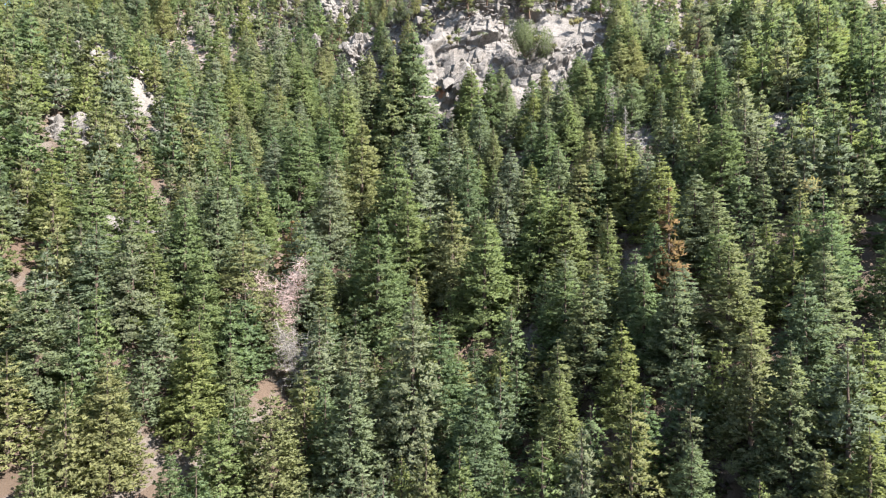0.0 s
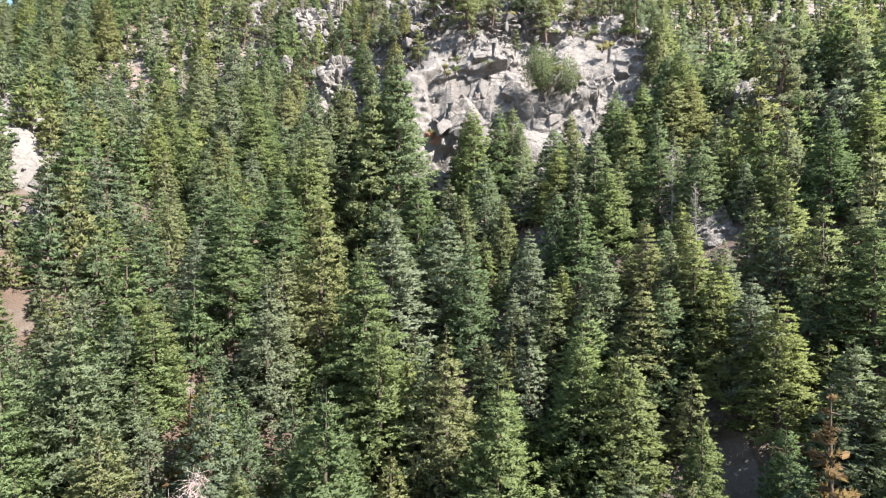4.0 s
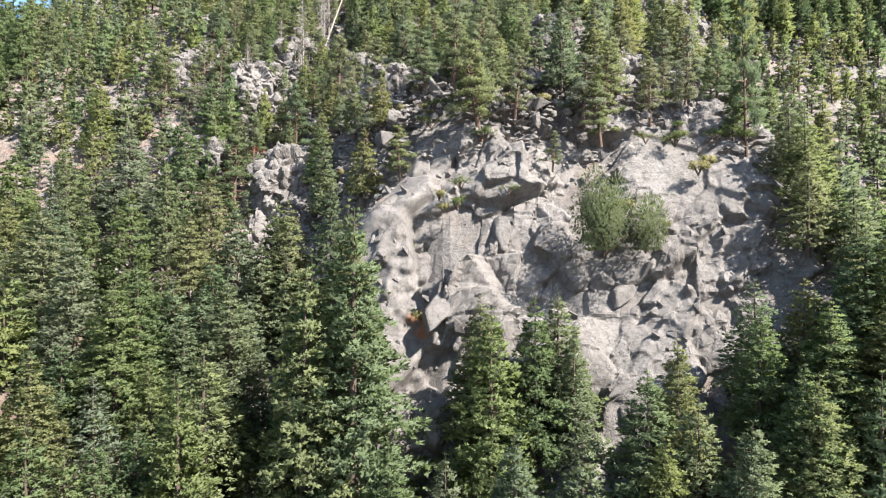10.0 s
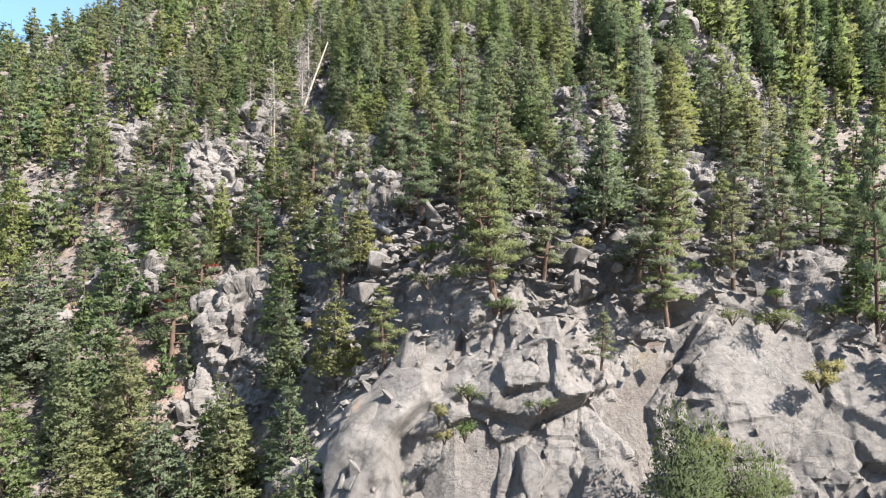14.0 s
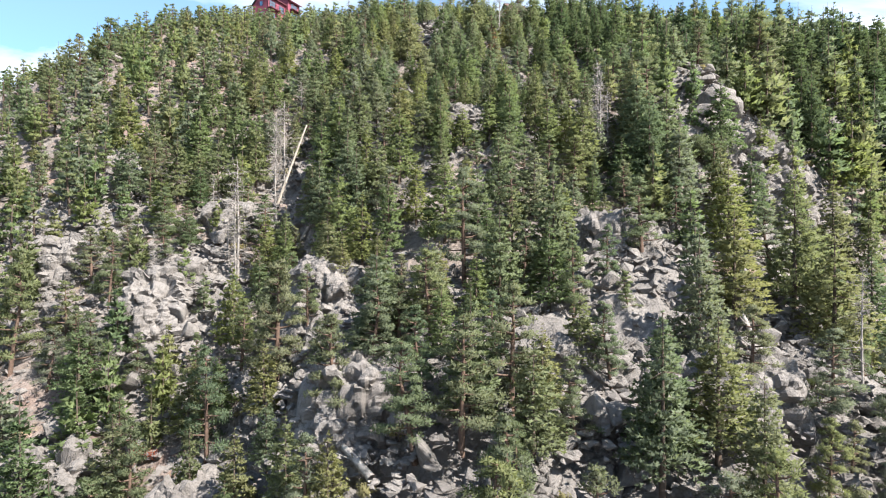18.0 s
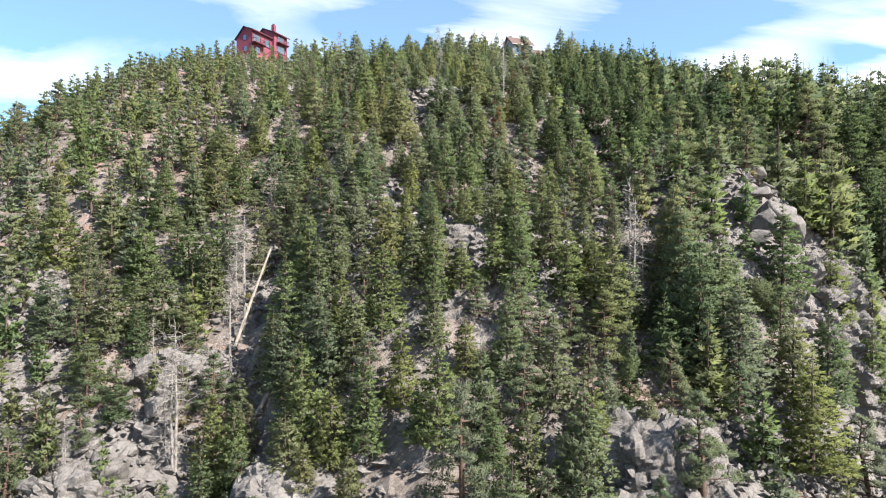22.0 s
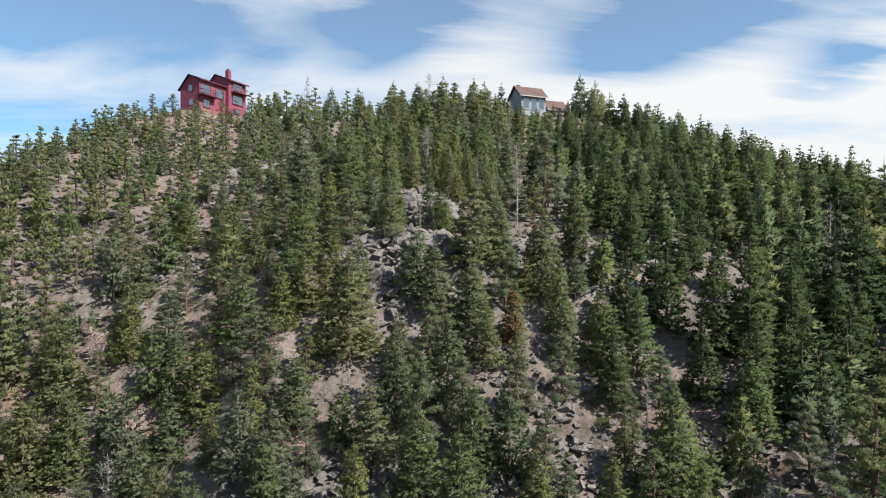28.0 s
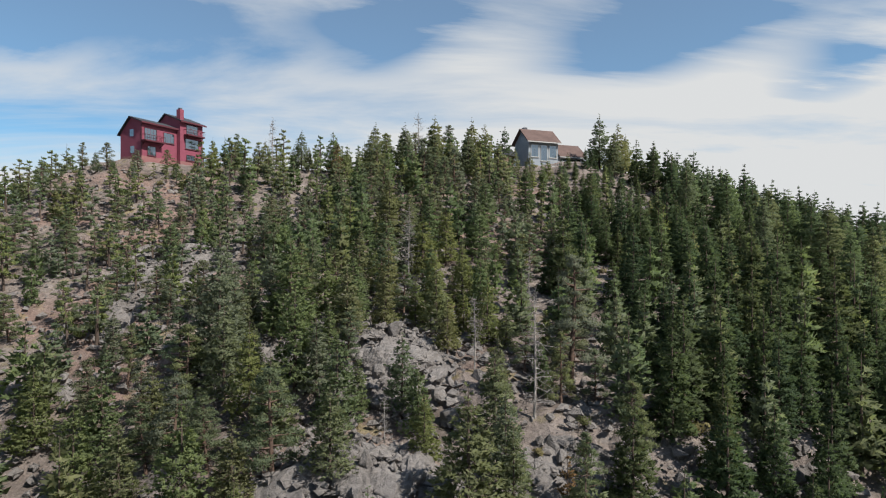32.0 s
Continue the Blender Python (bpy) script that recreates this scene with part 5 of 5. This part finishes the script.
# Loose blocks lodged on the outcrops.
for crag_ob in CRAGS:
    spots = crag_ob.data.vertices
    for k in range(9):
        v = spots[int(deep.integers(len(spots) // 4, len(spots)))].co
        size = 0.45 + 0.8 * deep.random() ** 1.5
        ob = part("rock_block", SHARP[int(deep.integers(0, 12))], M_ROCK, crag_ob)
        ob.matrix_basis = Matrix.Translation(v - Vector((0, 0, 0.15 * size))) @ pose(0, 0, 0, *deep.uniform(-35, 35, 3)) @ Matrix.Diagonal((size * deep.uniform(0.9, 1.5), size, size * deep.uniform(0.6, 1.0), 1))

# Scree: loose stones over the whole open slope.
chips = []
for k in range(8):
    s = stone.uniform(0.7, 1.3, 3)
    bm = bmesh.new()
    for j in range(9):
        d = Vector(stone.normal(size=3))
        d.normalize()
        bm.verts.new(Vector((d.x * s[0], d.y * s[1], d.z * s[2] * 0.75)) * 0.5)
    bmesh.ops.convex_hull(bm, input=bm.verts)
    bmesh.ops.triangulate(bm, faces=bm.faces)
    bm.verts.index_update()
    live = [v for v in bm.verts if v.link_faces]
    index = {v: i for i, v in enumerate(live)}
    chips.append((np.array([v.co[:] for v in live]), np.array([[index[v] for v in f.verts] for f in bm.faces])))
    bm.free()
cv, cf, nv = [], [], 0
for k in range(450):
    i, j = int(deep.integers(12, len(cs) - 40)), int(deep.integers(40, len(cu) - 40))
    p = co[i, j]
    if math.hypot((p[0] - 20.8) / 4.6, (p[2] - EYE - 38.5) / 5) < 1.0:
        continue
    v, f = chips[int(deep.integers(0, 8))]
    a, b, s = deep.uniform(-0.5, 0.5), deep.uniform(-0.4, 0.4), 0.45 + 0.9 * deep.random() ** 2
    turn = np.array(pose(0, 0, 0, 35 + 30 * a, -32 + 30 * b, 12 * a).to_3x3())
    cv.append((v * (0.8 * s, 0.8 * s, 1.9 * s)) @ turn.T + p)
    cf.append(f + nv)
    nv += len(v)
me = shade_flat(mesh_from("broken_rock", np.concatenate(cv), np.concatenate(cf)))
tagged(part("broken_rock", me, M_ROCK, cliff_face), kind="stuff")
px, py = stone.uniform(-70, 62, 60000), stone.uniform(104, 250, 60000)
keep = stone.random(60000) < 0.25 + 0.75 * rockiness(px, py)
for rx, ry, rr, size, n in ROCKY:
    qx, qy = rx + stone.normal(size=110) * rr * 0.9, ry + stone.normal(size=110) * rr * 0.9
    px, py, keep = np.r_[px, qx], np.r_[py, qy], np.r_[keep, np.ones(110, bool)]
px, py = px[keep], py[keep]
pz = ground(px, py)
sv, sf, ns = [], [], 0
for x, y, z in zip(px, py, pz):
    v, f = chips[int(stone.integers(0, 8))]
    a, s = stone.uniform(0, 6.28), 0.28 + 1.1 * stone.random() ** 2.6
    c, d = math.cos(a) * s, math.sin(a) * s
    sv.append(v @ np.array([[c, d, 0], [-d, c, 0], [0, 0, s]]) + (x, y, z + 0.12 * s + 0.1))
    sf.append(f + ns)
    ns += len(v)
me = shade_flat(mesh_from("scree", np.concatenate(sv), np.concatenate(sf)))
me.materials.append(M_ROCK)
tagged(new("scree", me), "loose angular grey and pinkish stones on the slope", "scree", kind="stuff")


def bush(name, parts, leaf, x, y, z, label, category="shrub", group=""):
    base = new(name)
    base.empty_display_size = 0.2
    (wv, wf), leaves = parts
    part("stem", mesh_from("stem", wv, wf), M_BARK, base)
    part("foliage", leafy("foliage", *leaves), leaf, base)
    base.matrix_basis = pose(x, y, z)
    return tagged(base, label, category, group)


bush("juniper_bush", bush_parts(seeds, 2.7, 10000, 1.2, 0.19, 13), M_BLUE, 12.9, 96.0, EYE + 30.6, "large rounded grey-green juniper growing from the cliff", "shrub").scale = (0.95, 0.95, 1.5)
bush("juniper_tree", bush_parts(seeds, 2.3, 4000, 1.2, 0.2, 14), M_BLUE, 28.4, 143.6, ground_at(28.4, 143.6), "bluish grey-green juniper beside the outcrop", "shrub")
bush("yellow_shrub", bush_parts(seeds, 1.4, 420, 1.0, 0.3, 6), M_STRAW, 29.1, 49.0, ground_at(29.1, 49) + 2.0, "small shrub with yellow autumn leaves", "shrub")

for x, y, r in ((-21.6, 126.0, 1.0), (-24.6, 121.5, 1.3), (-23.4, 122.6, 0.9)):
    bush("red_shrub", bush_parts(seeds, r, 700, 0.8, 0.15, 8), M_REDLEAF, x, y, ground_at(x, y) + 0.3, "low shrub with dark red autumn leaves", "shrub", "red shrubs")

LOW = [bush("low_shrub", bush_parts(seeds, 0.8, 360, 0.7, 0.14, 7), M_SHRUB, 0, 0, 0, "low green shrub among granite rocks", "shrub", "low shrubs of the slope") for k in range(3)]
TUFT = [bush("grass_tuft", bush_parts(seeds, 0.6, 300, 1.0, 0.18, 6), M_STRAW, 0, 0, 0, "tuft of straw-yellow dry grass", "grass", "dry grass tufts") for k in range(2)]
first = set()
for k in range(290):
    x, y = stone.uniform(-60, 50), stone.uniform(106, 256)
    if k < 40:
        x, y = stone.uniform(-3, 34), stone.uniform(97, 110)
    some = LOW if stone.random() < 0.62 else TUFT
    src = some[int(stone.integers(0, len(some)))]
    s = stone.uniform(0.6, 1.5)
    m = pose(x, y, ground_at(x, y) + (0.6 if k < 40 else 0.05), 0, 0, stone.uniform(0, 360)) @ Matrix.Diagonal((s, s, s, 1))
    if src.name not in first:
        first.add(src.name)
        src.matrix_basis = m
    else:
        copy_thing(src, m).matrix_basis = m

# Bare, pinkish dead shrubs in the lower wood and a grey one higher up.
for x, y, h, mt in ((-14.8, 52.5, 8.5, M_TWIG), (-11.2, 49.5, 6.5, M_DEAD), (3.1, 156.8, 3.6, M_TWIG), (-25.5, 175, 3.5, M_TWIG)):
    me = mesh_from("bare_shrub", *joined([snag_parts(seeds, h * seeds.uniform(0.7, 1.0), 52, 0.26 * h, 0.003, seeds.uniform(-0.4, 0.4), 0.7) for k in range(10)]))
    me.materials.append(mt)
    ob = tagged(new("bare_shrub", me), "leafless pale pinkish grey shrub with many twigs", "dead shrub")
    ob.matrix_basis = pose(x, y, ground_at(x, y) - 0.2)

# Rust-brown dying conifers.
rusty = tree_proto("dying_fir", fir_parts(seeds, 9.0, 1.8, 2200, 20, size=0.3, ragged=0.55), M_RUST, M_BARK, "dying fir with sparse rust-brown needles")
tagged(rusty, group="dying firs")
for k, (x, y, h) in enumerate(((11.5, 178, 6.5), (-13.5, 252, 8.0), (17.4, 47, 11.0), (-13.9, 56, 10.0), (9.0, 172, 5.5))):
    m = pose(x, y, ground_at(x, y) - 0.2, 0, 0, 40 * k) @ Matrix.Diagonal((h / 9, h / 9, h / 9, 1))
    (rusty if k == 0 else copy_thing(rusty, m)).matrix_basis = m


def fallen(a, b, r, material, label):
    """A trunk lying from a to b, with stubs of broken limbs."""
    a, b = np.array(a), np.array(b)
    pieces = [tube([a, a * 0.5 + b * 0.5 + (0, 0, 0.08), b], [r, r * 0.85, r * 0.55], 8)]
    for k in range(7):
        p = a + (b - a) * seeds.uniform(0.15, 0.95)
        pieces.append(tube([p, p + seeds.normal(size=3) * 0.45 + (0, 0, 0.2)], [r * 0.25, 0.02], 4))
    v, f = joined(pieces)
    o = a.copy()
    me = mesh_from("fallen_log", v - o, f)
    me.materials.append(material)
    ob = tagged(new("fallen_log", me), label, "log", "fallen logs")
    ob.location = o
    return ob


def on(x, y, up=0.15):
    return (x, y, ground_at(x, y) + up)


fallen(on(-18.0, 150.5, 0.1), (-14.6, 150.6, EYE + 72.5), 0.16, M_PALE, "pale barkless broken log leaning against trees")
fallen(on(22.1, 117.1, 0.2), on(21.8, 121.6, 1.8), 0.24, M_DEAD, "grey dead log leaning on the scree")
fallen(on(-2.7, 113.5, 0.4), on(-5.3, 116.8, 1.0), 0.26, M_DEAD, "grey twisted dead log among rocks")
fallen(on(26.4, 164.6, 0.2), on(30.4, 167.1, 0.3), 0.3, M_PALE, "pale barkless log lying on the scree")
fallen(on(-24, 150, 0.2), on(-27, 152.5, 0.3), 0.2, M_DEAD, "grey dead log lying on gravel")
fallen(on(2.4, 186.5, 0.1), on(3.3, 188.0, 2.6), 0.16, M_DEAD, "grey broken dead trunk leaning uphill")
fallen(on(-14, 143, 0.2), on(-10, 145, 0.3), 0.2, M_DEAD, "grey dead log lying on gravel")


# ================= houses on the ridge =================
M_RED = make_paint("red_siding", (0.21, 0.058, 0.088), 0.75, 0.08, 1.6)
M_REDTRIM = make_paint("dark_red_trim", (0.085, 0.025, 0.035))
M_STONEBASE = make_paint("rose_foundation", (0.21, 0.10, 0.10), 0.9)
M_ROOFDARK = make_paint("dark_shingles", (0.045, 0.047, 0.055), 0.85, 0.25, 1.2)
M_ROOFBROWN = make_paint("brown_shingles", (0.115, 0.078, 0.07), 0.85, 0.2, 1.2)
M_BLUEWALL = make_paint("grey_blue_siding", (0.25, 0.28, 0.315), 0.75, 0.1, 1.6)
M_WHITE = make_paint("white_trim", (0.36, 0.36, 0.355), 0.6, 0.06)
M_DECK = make_paint("weathered_deck_wood", (0.22, 0.15, 0.115), 0.85, 0.2)
M_GLASS = make_glass()
M_METAL = make_paint("dark_metal", (0.08, 0.08, 0.09), 0.5)


def box_bm(x0, x1, y0, y1, z0, z1, bevel=0.015):
    bm = bmesh.new()
    bmesh.ops.create_cube(bm, size=1)
    bmesh.ops.scale(bm, vec=(x1 - x0, y1 - y0, z1 - z0), verts=bm.verts)
    bmesh.ops.translate(bm, vec=((x0 + x1) / 2, (y0 + y1) / 2, (z0 + z1) / 2), verts=bm.verts)
    if bevel:
        bmesh.ops.bevel(bm, geom=list(bm.edges), offset=bevel, segments=1, affect="EDGES")
    return bm


def prism_bm(section, x0, x1):
    """A body with the given outline in y, z, drawn out along x."""
    bm = bmesh.new()
    a = [bm.verts.new((x0, y, z)) for y, z in section]
    b = [bm.verts.new((x1, y, z)) for y, z in section]
    bm.faces.new(a)
    bm.faces.new(list(reversed(b)))
    for k in range(len(a)):
        j = (k + 1) % len(a)
        bm.faces.new((a[j], a[k], b[k], b[j]))
    bmesh.ops.recalc_face_normals(bm, faces=bm.faces)
    return bm


def roof_bm(y0, z0, y1, z1, x0, x1, thick=0.22):
    return prism_bm([(y0, z0), (y1, z1), (y1, z1 + thick), (y0, z0 + thick)], x0, x1)


def window(house, x0, x1, z0, z1, y, frame_mat, panes=2, name="window"):
    """A window in a front that faces -y: a frame that stands proud, panes set back, a sill."""
    w = new(name)
    w.empty_display_size = 0.1
    w.parent = house
    t = 0.09
    bm = bmesh.new()
    for a in (box_bm(x0, x1, y - 0.07, y + 0.05, z1 - t, z1, 0), box_bm(x0, x1, y - 0.07, y + 0.05, z0, z0 + t, 0), box_bm(x0, x0 + t, y - 0.07, y + 0.05, z0 + t, z1 - t, 0), box_bm(x1 - t, x1, y - 0.07, y + 0.05, z0 + t, z1 - t, 0)):
        me = bpy.data.meshes.new("bar")
        a.to_mesh(me)
        a.free()
        bm.from_mesh(me)
        bpy.data.meshes.remove(me)
    part("window_frame", bm, frame_mat, w)
    step = (x1 - x0 - 2 * t) / panes
    for k in range(panes):
        part("pane", box_bm(x0 + t + k * step + 0.03, x0 + t + (k + 1) * step - 0.03, y - 0.03, y + 0.02, z0 + t, z1 - t, 0), M_GLASS, w)
    part("window_sill", box_bm(x0 - 0.08, x1 + 0.08, y - 0.16, y + 0.02, z0 - 0.1, z0 - 0.005), frame_mat, w)


def balcony(house, x0, x1, y0, y1, z, rail_mat, deck_mat):
    b = new("balcony")
    b.empty_display_size = 0.1
    b.parent = house
    part("deck", box_bm(x0, x1, y0, y1, z - 0.28, z), deck_mat, b)
    part("top_rail", box_bm(x0, x1, y0, y0 + 0.09, z + 0.95, z + 1.05), rail_mat, b)
    part("side_rail", box_bm(x0, x0 + 0.09, y0 + 0.1, y1, z + 0.95, z + 1.05), rail_mat, b)
    part("side_rail", box_bm(x1 - 0.09, x1, y0 + 0.1, y1, z + 0.95, z + 1.05), rail_mat, b)
    n = max(3, int((x1 - x0) / 0.45))
    for k in range(n + 1):
        x = x0 + 0.02 + (x1 - x0 - 0.1) * k / n
        part("baluster", box_bm(x, x + 0.05, y0 + 0.02, y0 + 0.07, z + 0.005, z + 0.945, 0), rail_mat, b)
    for x in (x0 + 0.2, x1 - 0.35):
        part("brace", prism_bm([(y1, z - 1.2), (y1, z - 1.0), (y0 + 0.3, z - 0.3), (y0 + 0.5, z - 0.3)], x, x + 0.14), rail_mat, b)


# Red house: x runs along its lit front, -y faces out of it.
red = new("red_house")
red.empty_display_size = 0.5
tagged(red, "three-storey red house with dark roofs on the ridge", "house")
L = 8.7
part("foundation", box_bm(-0.03, L + 6.3, -0.03, 6.0, -4.0, 1.3), M_STONEBASE, red, "rose-coloured foundation wall")
part("wing_wall", prism_bm([(0, 1.3), (0, 7.9), (3.0, 8.95), (6.0, 5.9), (6.0, 1.3)], 0, L), M_RED, red, "red board siding")
part("wing_roof", roof_bm(-0.6, 7.72, 3.0, 8.99, -0.5, L), M_ROOFDARK, red, "dark shingle roof")
part("wing_roof", roof_bm(6.4, 5.5, 3.0, 8.99, -0.5, L), M_ROOFDARK, red, "dark shingle roof")
part("eave_board", box_bm(-0.5, L, -0.66, -0.61, 7.62, 7.95, 0), M_REDTRIM, red)
part("tower_wall", prism_bm([(-1.0, 1.32), (-1.0, 9.6), (3.2, 11.2), (6.2, 8.6), (6.2, 1.32)], L + 0.004, L + 6.2), M_RED, red, "red board siding")
part("tower_base", box_bm(L, L + 6.26, -1.04, -0.04, -4.0, 1.3), M_STONEBASE, red)
part("tower_roof", roof_bm(-1.7, 9.38, 3.2, 11.24, L - 0.4, L + 6.7), M_ROOFDARK, red, "dark shingle roof")
part("tower_roof", roof_bm(6.6, 8.3, 3.2, 11.24, L - 0.4, L + 6.7), M_ROOFDARK, red, "dark shingle roof")
part("tower_eave", box_bm(L - 0.4, L + 6.7, -1.76, -1.71, 9.28, 9.6, 0), M_REDTRIM, red)
part("chimney", box_bm(L + 0.2, L + 1.2, -0.8, 0.3, 9.9, 12.1, 0.03), M_RED, red, "square red chimney")
part("chimney_cap", box_bm(L + 0.4, L + 1.0, -0.6, 0.1, 12.12, 12.45, 0.03), M_METAL, red)
part("corner_board", box_bm(-0.06, 0.14, -0.06, 0.14, 1.32, 7.6, 0), M_REDTRIM, red)
balcony(red, -0.3, 4.6, -1.5, -0.02, 4.35, M_REDTRIM, M_REDTRIM)
window(red, 0.6, 3.6, 4.5, 6.9, -0.02, M_REDTRIM, 4, "glazed_door")
window(red, 5.3, 8.0, 4.6, 6.7, -0.02, M_REDTRIM, 3)
window(red, 1.3, 3.4, 1.5, 3.4, -0.02, M_REDTRIM, 3)
balcony(red, L + 0.9, L + 5.6, -2.4, -1.03, 6.95, M_REDTRIM, M_REDTRIM)
window(red, L + 1.6, L + 4.8, 7.1, 9.1, -1.02, M_REDTRIM, 3, "glazed_door")
window(red, L + 1.3, L + 5.0, 4.0, 6.2, -1.02, M_REDTRIM, 1)
window(red, L + 1.6, L + 4.0, 1.6, 2.8, -1.02, M_REDTRIM, 2)
part("porch_floor", box_bm(L + 6.7, L + 13.5, -0.5, 4.5, -4.0, 0.2), M_STONEBASE, red)
part("porch_roof", roof_bm(-1.0, 2.7, 4.6, 3.6, L + 6.4, L + 14.0, 0.2), M_DECK, red, "brown porch roof")
for k in range(4):
    part("porch_post", box_bm(L + 7.0 + k * 2.1, L + 7.18 + k * 2.1, -0.4, -0.22, 0.205, 2.75, 0), M_DECK, red)
# Gable windows of the shaded end
for z0, z1, y0 in ((5.2, 6.6, 2.2), (1.9, 3.3, 2.0)):
    part("side_window", box_bm(-0.05, 0.03, y0, y0 + 1.1, z0, z1, 0), M_GLASS, red)
red.matrix_basis = pose(-49.2, 255.5, EYE + 123.9, 0, 0, 66) @ Matrix.Diagonal((0.9, 0.9, 0.92, 1))

# Grey-blue house with brown roofs and a deck.
blue_house = new("grey_house")
blue_house.empty_display_size = 0.5
tagged(blue_house, "grey-blue two-part house with brown roofs and deck", "house")
part("wall", prism_bm([(0, -3), (0, 5.0), (2.6, 7.4), (5.5, 5.0), (5.5, -3)], 0, 6.8), M_BLUEWALL, blue_house, "grey-blue board siding")
part("roof", roof_bm(-0.7, 4.6, 2.6, 7.46, -0.6, 7.2), M_ROOFBROWN, blue_house, "brown shingle roof")
part("roof", roof_bm(6.1, 4.6, 2.6, 7.46, -0.6, 7.2), M_ROOFBROWN, blue_house, "brown shingle roof")
part("gutter", box_bm(-0.6, 7.2, -0.8, -0.71, 4.55, 4.75, 0), M_WHITE, blue_house)
part("low_wall", prism_bm([(0.6, -3), (0.6, 2.4), (3.4, 4.9), (6.2, 2.4), (6.2, -3)], 6.805, 13.4), M_BLUEWALL, blue_house, "grey-blue board siding")
part("low_roof", roof_bm(-0.1, 2.0, 3.4, 4.96, 7.25, 14.0), M_ROOFBROWN, blue_house, "brown shingle roof")
part("low_roof", roof_bm(6.8, 2.0, 3.4, 4.96, 7.25, 14.0), M_ROOFBROWN, blue_house, "brown shingle roof")
part("low_gutter", box_bm(7.25, 14.0, -0.2, -0.11, 1.95, 2.15, 0), M_WHITE, blue_house)
part("chimney", box_bm(0.6, 1.4, 2.9, 3.7, 6.6, 8.1, 0.03), M_METAL, blue_house)
window(blue_house, 0.5, 2.3, 1.7, 4.2, -0.02, M_WHITE, 2)
window(blue_house, 2.7, 4.3, 1.0, 4.2, -0.02, M_WHITE, 2, "glazed_door")
window(blue_house, 4.7, 6.5, 1.7, 4.2, -0.02, M_WHITE, 2)
window(blue_house, 7.6, 12.6, 0.2, 1.9, 0.58, M_WHITE, 4)
deck = new("deck")
deck.empty_display_size = 0.2
deck.parent = blue_house
part("deck_floor", box_bm(3.2, 14.6, -3.4, 0.55, -0.75, -0.45), M_DECK, deck, "brown wooden deck")
part("deck_beam", box_bm(3.2, 14.6, -3.46, -3.41, -0.95, -0.4, 0), M_WHITE, deck)
part("deck_rail", box_bm(3.2, 14.6, -3.4, -3.3, 0.5, 0.6), M_WHITE, deck)
for k in range(24):
    part("baluster", box_bm(3.25 + k * 0.49, 3.3 + k * 0.49, -3.38, -3.32, -0.44, 0.495, 0), M_WHITE, deck)
for k in range(5):
    part("deck_post", box_bm(3.5 + k * 2.7, 3.72 + k * 2.7, -3.2, -2.98, -5.0, -0.76, 0), M_DECK, deck)
blue_house.matrix_basis = pose(20.6, 257.5, EYE + 123.6, 0, 0, 22) @ Matrix.Diagonal((0.92, 0.92, 0.92, 1))
part("shed_wall", prism_bm([(0, -3), (0, 1.9), (1.3, 3.0), (2.6, 1.9), (2.6, -3)], -6.0, -3.4), M_DECK, blue_house, "small brown shed")
part("shed_roof", roof_bm(-0.4, 1.6, 1.3, 3.05, -6.3, -3.1, 0.15), M_ROOFDARK, blue_house)
part("shed_roof", roof_bm(3.0, 1.6, 1.3, 3.05, -6.3, -3.1, 0.15), M_ROOFDARK, blue_house)
